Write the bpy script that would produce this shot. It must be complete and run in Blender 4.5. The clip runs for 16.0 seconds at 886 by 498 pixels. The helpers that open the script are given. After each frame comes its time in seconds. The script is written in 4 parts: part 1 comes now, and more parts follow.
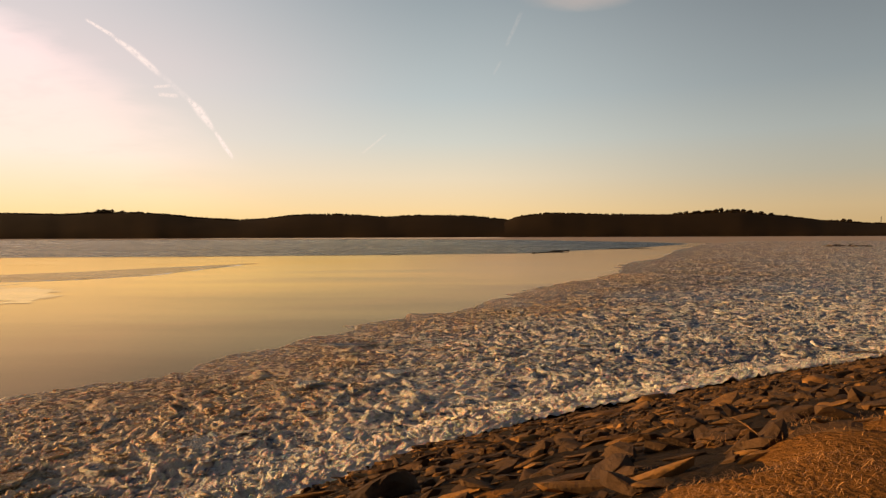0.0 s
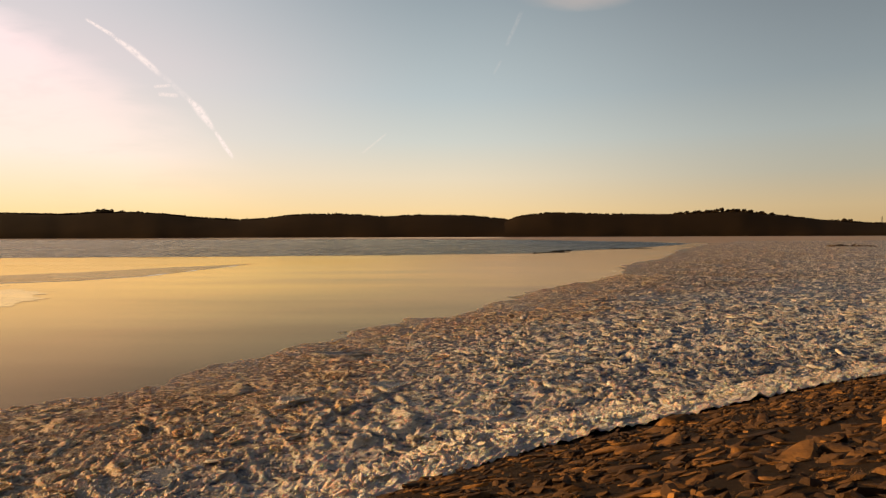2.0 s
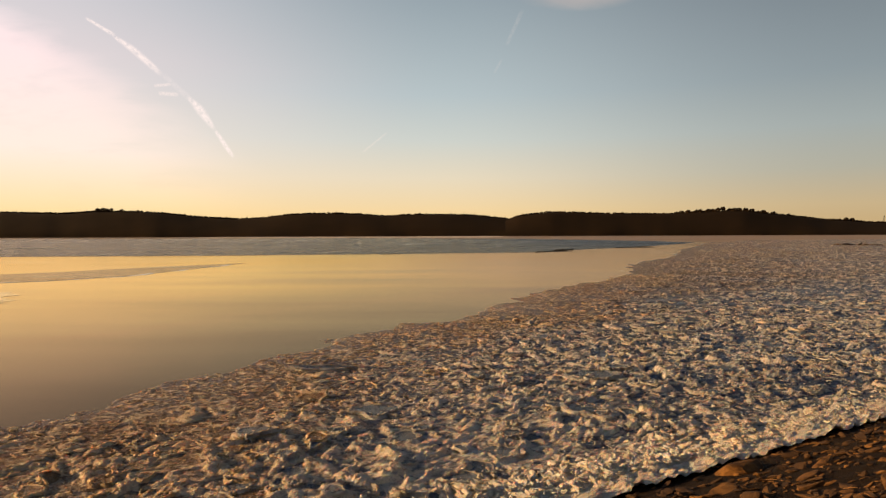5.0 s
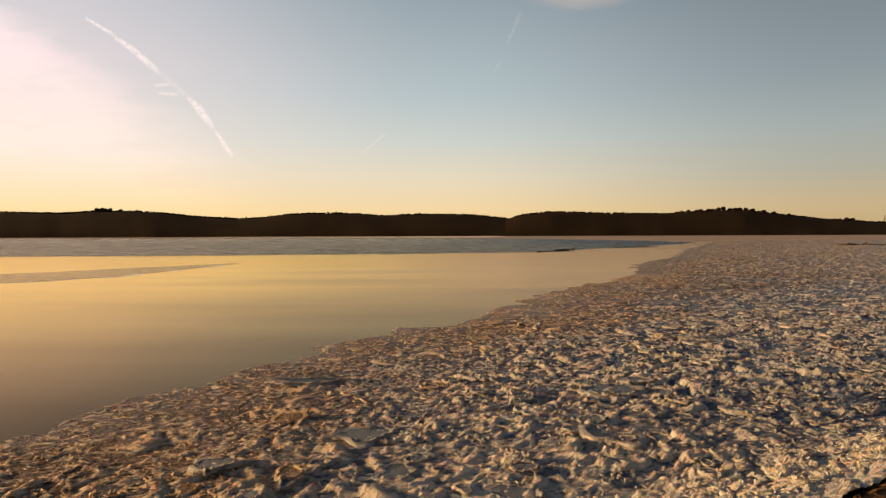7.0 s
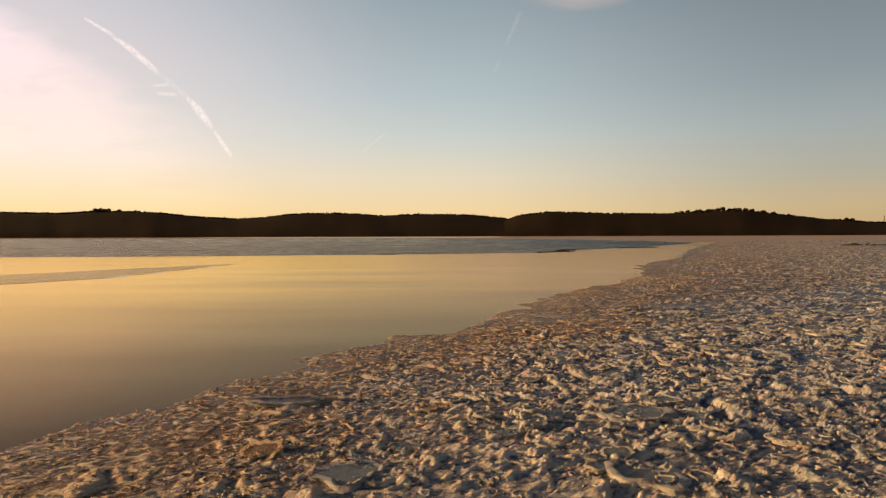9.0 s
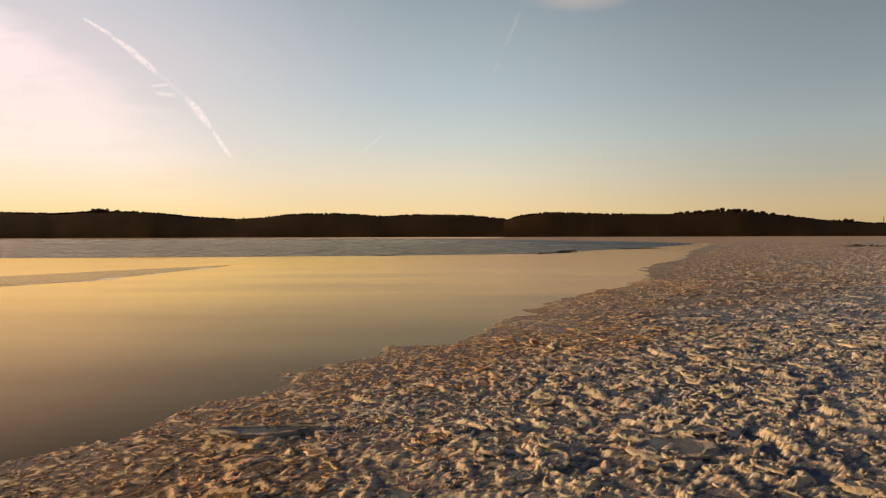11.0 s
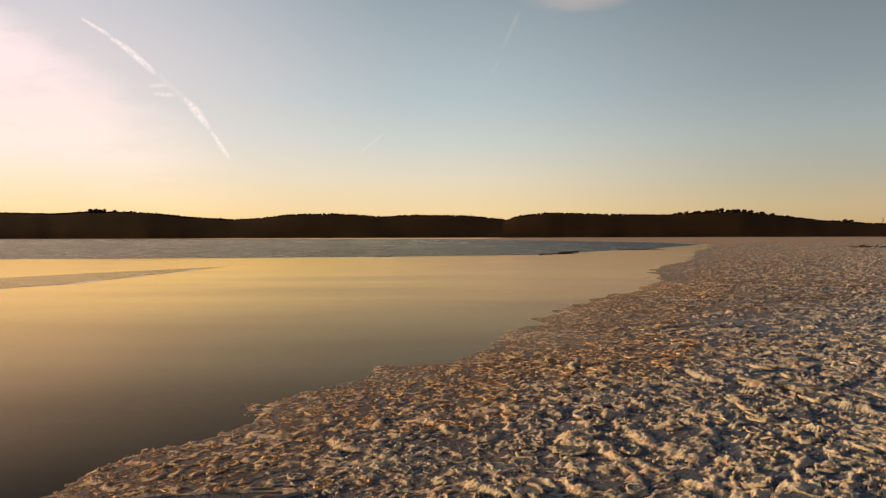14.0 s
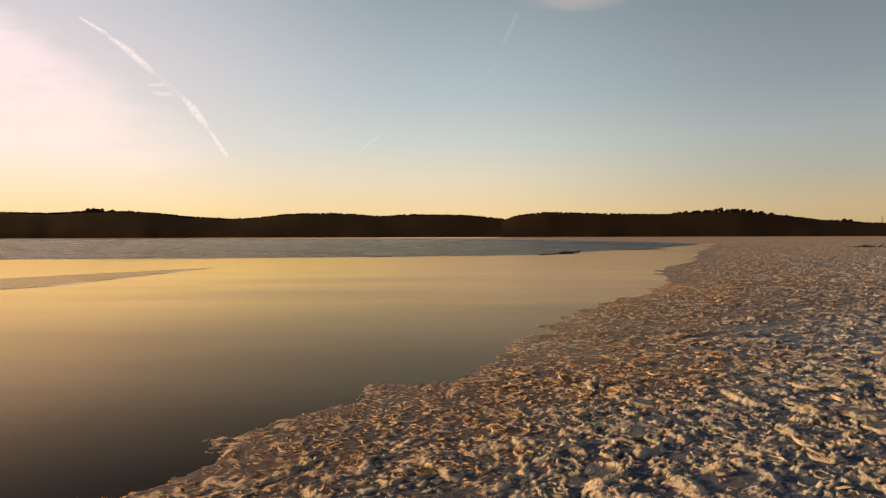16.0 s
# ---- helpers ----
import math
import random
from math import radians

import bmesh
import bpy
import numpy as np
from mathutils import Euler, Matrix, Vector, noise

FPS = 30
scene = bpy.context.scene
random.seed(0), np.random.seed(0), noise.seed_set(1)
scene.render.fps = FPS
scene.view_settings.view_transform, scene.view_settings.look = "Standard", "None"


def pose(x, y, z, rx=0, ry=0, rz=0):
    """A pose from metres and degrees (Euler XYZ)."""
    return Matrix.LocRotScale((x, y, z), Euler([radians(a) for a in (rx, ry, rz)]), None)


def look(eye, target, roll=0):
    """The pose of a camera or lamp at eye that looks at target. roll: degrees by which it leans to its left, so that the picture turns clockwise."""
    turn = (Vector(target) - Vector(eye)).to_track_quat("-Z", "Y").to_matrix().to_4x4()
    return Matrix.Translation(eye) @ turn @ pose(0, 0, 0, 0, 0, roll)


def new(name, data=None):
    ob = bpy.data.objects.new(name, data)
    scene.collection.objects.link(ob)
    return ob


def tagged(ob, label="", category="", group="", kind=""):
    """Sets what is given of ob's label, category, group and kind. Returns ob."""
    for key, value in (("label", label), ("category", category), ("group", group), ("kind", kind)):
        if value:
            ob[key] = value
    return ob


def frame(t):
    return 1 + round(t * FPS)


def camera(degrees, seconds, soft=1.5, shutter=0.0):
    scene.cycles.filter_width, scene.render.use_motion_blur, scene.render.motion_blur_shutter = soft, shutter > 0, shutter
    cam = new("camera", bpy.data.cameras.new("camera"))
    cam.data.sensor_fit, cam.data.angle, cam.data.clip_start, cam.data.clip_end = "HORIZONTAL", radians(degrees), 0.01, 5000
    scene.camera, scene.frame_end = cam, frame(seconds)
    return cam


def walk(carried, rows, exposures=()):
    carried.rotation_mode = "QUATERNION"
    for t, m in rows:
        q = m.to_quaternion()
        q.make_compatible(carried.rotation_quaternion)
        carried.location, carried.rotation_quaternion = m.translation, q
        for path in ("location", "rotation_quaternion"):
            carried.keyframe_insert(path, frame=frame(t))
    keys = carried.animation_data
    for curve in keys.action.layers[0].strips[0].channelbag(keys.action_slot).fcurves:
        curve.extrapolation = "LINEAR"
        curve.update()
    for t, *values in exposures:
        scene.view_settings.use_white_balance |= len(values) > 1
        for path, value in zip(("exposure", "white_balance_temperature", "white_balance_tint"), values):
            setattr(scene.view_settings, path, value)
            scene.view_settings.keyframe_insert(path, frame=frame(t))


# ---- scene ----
cam = camera(72.0, 16.0, 1.35)
PATH = [
    (0, (0.108, -0.172, 3.980), (-0.149, 99.828, 1.655), -0.20),
    (0.5, (0.123, 0.135, 3.996), (-0.122, 100.135, 1.646), -0.20),
    (1, (0.139, 0.490, 4.008), (-0.109, 100.490, 1.641), -0.20),
    (1.5, (0.154, 0.881, 4.013), (-0.106, 100.881, 1.647), -0.20),
    (2, (0.169, 1.302, 4.011), (-0.110, 101.302, 1.645), -0.20),
    (2.5, (0.184, 1.744, 4.002), (-0.117, 101.744, 1.618), -0.20),
    (3, (0.198, 2.203, 3.985), (-0.125, 102.203, 1.585), -0.20),
    (3.5, (0.210, 2.673, 3.963), (-0.132, 102.673, 1.530), -0.20),
    (4, (0.222, 3.151, 3.937), (-0.136, 103.151, 1.437), -0.20),
    (6.5, (0.255, 5.555, 3.804), (-0.093, 105.555, 1.304), -0.20),
    (7, (0.256, 6.030, 3.787), (-0.071, 106.030, 1.287), -0.20),
    (7.5, (0.256, 6.503, 3.774), (-0.045, 106.503, 1.274), -0.20),
    (8, (0.254, 6.974, 3.767), (-0.017, 106.974, 1.267), -0.20),
    (8.5, (0.250, 7.444, 3.764), (0.013, 107.444, 1.281), -0.20),
    (9, (0.244, 7.914, 3.766), (0.044, 107.914, 1.316), -0.20),
    (11.5, (0.197, 10.305, 3.802), (0.196, 110.305, 1.452), -0.15),
    (12, (0.185, 10.800, 3.806), (0.222, 110.800, 1.439), -0.15),
    (12.5, (0.173, 11.301, 3.806), (0.247, 111.301, 1.456), -0.15),
    (13, (0.161, 11.810, 3.804), (0.271, 111.810, 1.504), -0.15),
    (13.5, (0.149, 12.326, 3.798), (0.295, 112.326, 1.515), -0.15),
    (14, (0.138, 12.848, 3.792), (0.322, 112.848, 1.525), -0.15),
    (14.5, (0.127, 13.375, 3.787), (0.352, 113.375, 1.503), -0.15),
    (15, (0.119, 13.906, 3.788), (0.388, 113.906, 1.488), -0.15),
    (15.5, (0.112, 14.438, 3.800), (0.433, 114.438, 1.467), -0.15),
    (16, (0.108, 14.967, 3.833), (0.490, 114.967, 1.483), -0.15),
]
walk(cam, [(t, look(eye, target, roll)) for t, eye, target, roll in PATH], ((0, 0.87, 6950, 13), (1.5, 0.87, 6800, 12), (4, 0.86, 6600, 11), (16, 0.84, 6550, 10.5)))

# ---- world and sun ----
SUN_AZ, SUN_EL = radians(-91), radians(11.5)
SUN_H = (math.sin(SUN_AZ), math.cos(SUN_AZ))


def lin(r, g, b):
    """A display colour, 0 to 255, as linear light."""
    def one(c):
        c /= 255
        return c / 12.92 if c <= 0.04045 else ((c + 0.055) / 1.055) ** 2.4
    return (one(r), one(g), one(b), 1.0)


class Nodes:
    """A short way to write node trees."""

    def __init__(self, tree):
        self.tree = tree
        tree.nodes.clear()

    def add(self, kind):
        return self.tree.nodes.new(kind)

    def put(self, socket, value):
        if isinstance(value, bpy.types.NodeSocket):
            self.tree.links.new(value, socket)
        else:
            socket.default_value = value

    def math(self, op, a, b=0.0, c=0.0, clamp=False):
        n = self.add("ShaderNodeMath")
        n.operation, n.use_clamp = op, clamp
        for i, v in enumerate((a, b, c)):
            self.put(n.inputs[i], v)
        return n.outputs[0]

    def mix(self, fac, a, b, blend="MIX"):
        n = self.add("ShaderNodeMix")
        n.data_type, n.blend_type = "RGBA", blend
        self.put(n.inputs[0], fac)
        self.put(n.inputs[6], a)
        self.put(n.inputs[7], b)
        return n.outputs[2]

    def span(self, value, lo, hi, a=0.0, b=1.0, smooth=True):
        n = self.add("ShaderNodeMapRange")
        n.interpolation_type = "SMOOTHSTEP" if smooth else "LINEAR"
        for i, v in enumerate((value, lo, hi, a, b)):
            self.put(n.inputs[i], v)
        return n.outputs[0]

    def ramp(self, fac, stops):
        n = self.add("ShaderNodeValToRGB")
        els = n.color_ramp.elements
        while len(els) < len(stops):
            els.new(0.5)
        for e, (p, c) in zip(els, stops):
            e.position, e.color = p, c
        self.put(n.inputs[0], fac)
        return n.outputs[0]

    def noise(self, vector, scale, detail=3.0, rough=0.55, distortion=0.0):
        n = self.add("ShaderNodeTexNoise")
        self.put(n.inputs["Vector"], vector)
        for key, v in (("Scale", scale), ("Detail", detail), ("Roughness", rough), ("Distortion", distortion)):
            self.put(n.inputs[key], v)
        return n.outputs["Fac"]

    def stretch(self, vector, scale=(1, 1, 1), turn=0.0):
        n = self.add("ShaderNodeMapping")
        self.put(n.inputs["Vector"], vector)
        n.inputs["Scale"].default_value = scale
        n.inputs["Rotation"].default_value = (0, 0, turn)
        return n.outputs[0]

    def bump(self, height, strength, distance):
        n = self.add("ShaderNodeBump")
        n.inputs["Strength"].default_value, n.inputs["Distance"].default_value = strength, distance
        self.put(n.inputs["Height"], height)
        return n.outputs[0]


world = bpy.data.worlds.new("evening_sky")
scene.world = world
world.use_nodes = True
w = Nodes(world.node_tree)
coord = w.add("ShaderNodeTexCoord").outputs["Generated"]
axes = w.add("ShaderNodeSeparateXYZ")
w.put(axes.inputs[0], coord)
sx, sy, sz = axes.outputs
nishita = w.add("ShaderNodeTexSky")
nishita.sky_type, nishita.sun_disc, nishita.sun_elevation, nishita.sun_rotation = "NISHITA", False, SUN_EL, SUN_AZ
nishita.air_density, nishita.dust_density = 1.2, 3.0
clear = w.mix(1.0, nishita.outputs[0], (0.1, 0.1, 0.1, 1), "MULTIPLY")
toward = w.math("ADD", w.math("MULTIPLY", sx, SUN_H[0]), w.math("MULTIPLY", sy, SUN_H[1]))
up = w.math("MAXIMUM", sz, 0.0)
HIGH, ZENITH = (0.085, 0.108, 0.150, 1), (0.066, 0.10, 0.175, 1)
veil_sun = w.ramp(up, [(0, lin(255, 214, 135)), (0.05, lin(255, 226, 178)), (0.12, lin(255, 235, 222)), (0.25, lin(255, 231, 231)),
                       (0.36, lin(228, 224, 230)), (0.48, HIGH), (1, ZENITH)])
veil_mid = w.ramp(up, [(0, lin(246, 204, 134)), (0.04, lin(240, 212, 162)), (0.09, lin(227, 214, 188)), (0.15, lin(201, 206, 200)), (0.22, lin(178, 191, 195)),
                       (0.36, lin(146, 160, 168)), (0.46, HIGH), (1, ZENITH)])
veil_off = w.ramp(up, [(0, lin(196, 166, 116)), (0.04, lin(196, 174, 135)), (0.09, lin(172, 170, 155)), (0.15, lin(157, 166, 165)), (0.22, lin(136, 148, 153)),
                       (0.36, lin(109, 119, 127)), (0.46, HIGH), (1, ZENITH)])
haze = w.mix(w.span(toward, -0.63, 0.02), veil_off, veil_mid)
# thin high cloud that spreads from the sun's side, with a streaked upper border
ahead = w.math("MAXIMUM", sy, 0.12)
across, rise = w.math("DIVIDE", sx, ahead), w.math("DIVIDE", sz, ahead)
plane = w.add("ShaderNodeCombineXYZ")
w.put(plane.inputs[0], across)
w.put(plane.inputs[1], rise)
streaks = w.noise(w.stretch(plane.outputs[0], (3, 14, 1), radians(27)), 1.6, 5, 0.6, 0.3)
border = w.math("ADD", w.math("SUBTRACT", rise, 0.384), w.math("MULTIPLY", w.math("ADD", across, 0.727), 0.56))
border = w.math("ADD", border, w.math("MULTIPLY", w.math("SUBTRACT", streaks, 0.5), 0.12))
cirrus = w.span(border, 0.006, -0.045)
reach = w.math("MULTIPLY_ADD", w.math("SUBTRACT", rise, 0.1), 0.9, across)
cirrus = w.math("MULTIPLY", cirrus, w.span(reach, -0.26, -0.60))
cirrus = w.math("MULTIPLY", cirrus, w.span(streaks, 0.25, 0.6, 0.55, 1.25), clamp=True)
haze = w.mix(w.math("MULTIPLY", w.span(toward, -0.04, 0.6), 0.55), haze, veil_sun)
haze = w.mix(w.math("MULTIPLY", cirrus, 0.92), haze, veil_sun)
# the golden glow round the low sun
glow_sun = w.ramp(up, [(0, (1.0, 0.50, 0.13, 1)), (0.12, (1.0, 0.66, 0.30, 1)), (0.3, (0.75, 0.56, 0.36, 1)), (0.5, HIGH), (1, ZENITH)])
haze = w.mix(w.span(toward, 0.62, 0.95), haze, glow_sun)
# a small pink cloud high up
cx = w.math("DIVIDE", w.math("SUBTRACT", across, 0.212), 0.085)
cy = w.math("DIVIDE", w.math("SUBTRACT", rise, 0.386), 0.024)
far_from = w.math("ADD", w.math("MULTIPLY", cx, cx), w.math("MULTIPLY", cy, cy))
far_from = w.math("ADD", far_from, w.math("MULTIPLY", w.math("SUBTRACT", streaks, 0.5), 2.2))
puff = w.math("MULTIPLY", w.span(far_from, 1.3, -0.3), w.span(sy, 0.1, 0.3))
haze = w.mix(w.math("MULTIPLY", puff, 0.45), haze, lin(206, 188, 178))
sky = w.mix(0.95, clear, haze)
background = w.add("ShaderNodeBackground")
w.put(background.inputs[0], sky)
background.inputs[1].default_value = 0.6
w.put(w.add("ShaderNodeOutputWorld").inputs[0], background.outputs[0])

sun = new("sun", bpy.data.lights.new("sun", "SUN"))
sun.data.energy, sun.data.angle, sun.data.color = 5.0, radians(0.6), (1.0, 0.65, 0.32)
sun.matrix_world = look((math.cos(SUN_EL) * SUN_H[0] * 60, math.cos(SUN_EL) * SUN_H[1] * 60, 60 * math.sin(SUN_EL)), (0, 0, 0))


# ---- materials ----
def surface(name):
    """A new node material: its node helper, its shader and its coordinates in metres."""
    m = bpy.data.materials.new(name)
    m.use_nodes = True
    n = Nodes(m.node_tree)
    shader = n.add("ShaderNodeBsdfPrincipled")
    n.put(n.add("ShaderNodeOutputMaterial").inputs[0], shader.outputs[0])
    where = n.add("ShaderNodeNewGeometry").outputs["Position"]
    return m, n, shader, where


def mirror_like(name, base, tint, ior, rough, height, bump, depth, gain=(1.0, 0.0), steep=None, other=None, reach=(-14.0, 12.0)):
    """A smooth wet surface: a dark body under a gloss that grows at grazing angles; its tint paints the colour of
    reflected light.
    """
    m = bpy.data.materials.new(name)
    m.use_nodes = True
    n = Nodes(m.node_tree)
    p = n.add("ShaderNodeNewGeometry").outputs["Position"]
    h = height(n, p)
    normal = n.bump(h, bump, depth)
    body, gloss, both, edge = n.add("ShaderNodeBsdfDiffuse"), n.add("ShaderNodeBsdfAnisotropic"), n.add("ShaderNodeMixShader"), n.add("ShaderNodeFresnel")
    n.put(body.inputs["Color"], n.mix(h, *base))
    broad = n.noise(n.stretch(p, (0.03, 0.15, 1), radians(8)), 1.0, 4)
    n.put(gloss.inputs["Roughness"], n.span(broad, 0.3, 0.7, *rough))
    edge.inputs["IOR"].default_value = ior
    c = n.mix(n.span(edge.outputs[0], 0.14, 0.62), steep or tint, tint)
    # reflected light painted by place: the gloss tint changes along x
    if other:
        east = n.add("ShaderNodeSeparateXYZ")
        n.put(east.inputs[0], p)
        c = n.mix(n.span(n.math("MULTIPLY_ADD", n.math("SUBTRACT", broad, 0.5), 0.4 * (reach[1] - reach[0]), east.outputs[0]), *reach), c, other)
    n.put(gloss.inputs["Color"], c)
    for node in (body, gloss, edge):
        n.put(node.inputs["Normal"], normal)
    n.put(both.inputs[0], n.math("MULTIPLY_ADD", edge.outputs[0], *gain, clamp=True))
    n.put(both.inputs[1], body.outputs[0])
    n.put(both.inputs[2], gloss.outputs[0])
    n.put(n.add("ShaderNodeOutputMaterial").inputs[0], both.outputs[0])
    return m


def smooth_ice():
    # gold of the sun's side is painted into the gloss, duller towards +x
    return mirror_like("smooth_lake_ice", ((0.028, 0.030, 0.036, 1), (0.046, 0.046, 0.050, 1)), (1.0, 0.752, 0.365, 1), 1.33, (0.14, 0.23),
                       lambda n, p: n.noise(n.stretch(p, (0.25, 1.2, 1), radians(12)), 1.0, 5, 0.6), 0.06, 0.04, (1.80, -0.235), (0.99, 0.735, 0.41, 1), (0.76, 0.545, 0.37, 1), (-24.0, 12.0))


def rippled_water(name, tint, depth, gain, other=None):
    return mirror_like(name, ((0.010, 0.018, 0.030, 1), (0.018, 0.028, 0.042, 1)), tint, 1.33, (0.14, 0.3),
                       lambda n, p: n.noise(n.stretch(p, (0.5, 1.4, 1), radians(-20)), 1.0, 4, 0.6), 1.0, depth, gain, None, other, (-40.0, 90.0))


def snow_ice():
    m, n, s, p = surface("far_frosted_ice")
    broad = n.noise(n.stretch(p, (0.015, 0.08, 1)), 1.0, 4)
    fine = n.noise(p, 0.9, 5, 0.65)
    c = n.mix(fine, (0.22, 0.152, 0.098, 1), (0.36, 0.26, 0.175, 1))
    n.put(s.inputs["Base Color"], n.mix(n.math("MULTIPLY", broad, 0.6), c, (0.28, 0.215, 0.16, 1)))
    s.inputs["Roughness"].default_value = 0.6
    s.inputs["Specular IOR Level"].default_value = 0.08
    n.put(s.inputs["Normal"], n.bump(fine, 0.8, 0.25))
    return m


def rubble_ice(name, light, dark, tint, rough, soaked=None):
    """Broken ice: clear grey body, frosted white crumbs, an amber stain; dark may also carry painted shade."""
    m, n, s, p = surface(name)
    crumbs = n.noise(p, 26.0, 5, 0.7)
    patch = n.noise(p, 2.1, 4, 0.6)
    stain = n.noise(p, 0.5, 3, 0.55)
    one = n.add("ShaderNodeNewGeometry").outputs["Random Per Island"]
    c = n.mix(n.span(patch, 0.35, 0.65), dark, light)
    c = n.mix(n.span(crumbs, 0.5, 0.72), c, light)
    c = n.mix(n.math("MULTIPLY", n.span(stain, 0.4, 0.7), 0.55), c, tint)
    grain = 1.0
    if soaked:
        frost = n.add("ShaderNodeAttribute")
        frost.attribute_name = "frost"
        wet = n.add("ShaderNodeAttribute")
        wet.attribute_name = "wet_and_glow"
        rimmed = n.span(n.math("ADD", frost.outputs["Fac"], n.math("MULTIPLY", n.math("SUBTRACT", crumbs, 0.5), 0.7)), 0.22, 0.95)
        # the soaked brown is partly wet slush, partly painted reflection of golden sky
        flat = n.mix(n.math("MULTIPLY", wet.outputs["Fac"], 0.85), n.mix(n.span(patch, 0.35, 0.7, 0.8, 1.0), c, dark), soaked)
        edge = n.mix(n.math("MULTIPLY", wet.outputs["Fac"], 0.85), light, (0.62, 0.46, 0.29, 1))
        edge = n.mix(n.span(n.noise(p, 48.0, 4, 0.7), 0.60, 0.36, 0.0, 0.42), edge, (0.20, 0.19, 0.18, 1))
        c = n.mix(rimmed, flat, edge)
        grain = n.math("MULTIPLY_ADD", rimmed, 0.9, 0.1)
    n.put(s.inputs["Base Color"], c if soaked else n.mix(n.math("MULTIPLY", one, 0.35), c, dark))
    n.put(s.inputs["Roughness"], n.span(crumbs, 0.3, 0.7, rough, rough + 0.25))
    s.inputs["IOR"].default_value = 1.31
    s.inputs["Specular IOR Level"].default_value = 0.3
    # warm sky colour put into the gloss
    s.inputs["Specular Tint"].default_value = (1.0, 0.76, 0.50, 1)
    if soaked:
        sheen = n.add("ShaderNodeAttribute")
        sheen.attribute_name = "sheen"
        n.put(s.inputs["Specular IOR Level"], n.math("MULTIPLY", sheen.outputs["Fac"], n.math("MULTIPLY_ADD", wet.outputs["Fac"], 0.20, 0.14)))
    grit = n.math("ADD", crumbs, n.math("MULTIPLY", n.noise(p, 70.0, 3), 0.5))
    rough_skin = n.bump(n.math("MULTIPLY", grit, grain), 1.0, 0.055)
    n.put(s.inputs["Normal"], rough_skin)
    # light soaks a few centimetres into the ice
    s.inputs["Subsurface Weight"].default_value = 0.7
    s.inputs["Subsurface Scale"].default_value = 0.028
    s.inputs["Subsurface Radius"].default_value = (1.0, 0.62, 0.36)
    return m


def earth():
    m, n, s, p = surface("dark_bank_soil")
    a, b = n.noise(p, 1.6, 4), n.noise(p, 28.0, 5, 0.65)
    c = n.mix(n.span(b, 0.35, 0.7), (0.007, 0.004, 0.002, 1), (0.034, 0.018, 0.007, 1))
    n.put(s.inputs["Base Color"], n.mix(n.math("MULTIPLY", n.span(a, 0.4, 0.65), 0.5), c, (0.028, 0.019, 0.012, 1)))
    s.inputs["Roughness"].default_value = 0.9
    s.inputs["Specular IOR Level"].default_value = 0.08
    n.put(s.inputs["Normal"], n.bump(n.math("ADD", b, a), 1.0, 0.06))
    return m


def stone(name, a, b):
    m, n, s, p = surface(name)
    spot, grain, layers = n.noise(p, 2.6, 4), n.noise(p, 34.0, 5, 0.65), n.noise(n.stretch(p, (2, 2, 16)), 1.2, 3)
    rnd = n.add("ShaderNodeObjectInfo").outputs["Random"]
    isl = n.add("ShaderNodeNewGeometry").outputs["Random Per Island"]
    c = n.mix(n.span(spot, 0.35, 0.65), a, b)
    c = n.mix(n.math("MULTIPLY", n.span(grain, 0.45, 0.75), 0.4), c, (0.035, 0.019, 0.010, 1))
    c = n.mix(n.math("MULTIPLY", n.math("FRACT", n.math("ADD", rnd, isl)), 0.55), c, (0.04, 0.022, 0.012, 1))
    n.put(s.inputs["Base Color"], c)
    s.inputs["Roughness"].default_value = 0.85
    s.inputs["Specular IOR Level"].default_value = 0.15
    n.put(s.inputs["Normal"], n.bump(n.math("ADD", n.math("MULTIPLY", grain, 0.6), n.math("ADD", layers, spot)), 0.8, 0.035))
    return m


def plain(name, a, b, scale, rough=0.85, bump=0.4, depth=0.02):
    m, n, s, p = surface(name)
    g = n.noise(p, scale, 4, 0.6)
    one = n.add("ShaderNodeNewGeometry").outputs["Random Per Island"]
    n.put(s.inputs["Base Color"], n.mix(n.math("ADD", n.math("MULTIPLY", g, 0.6), n.math("MULTIPLY", one, 0.4)), a, b))
    s.inputs["Roughness"].default_value = rough
    s.inputs["Specular IOR Level"].default_value = 0.5 if rough < 0.7 else 0.03
    n.put(s.inputs["Normal"], n.bump(g, bump, depth))
    return m


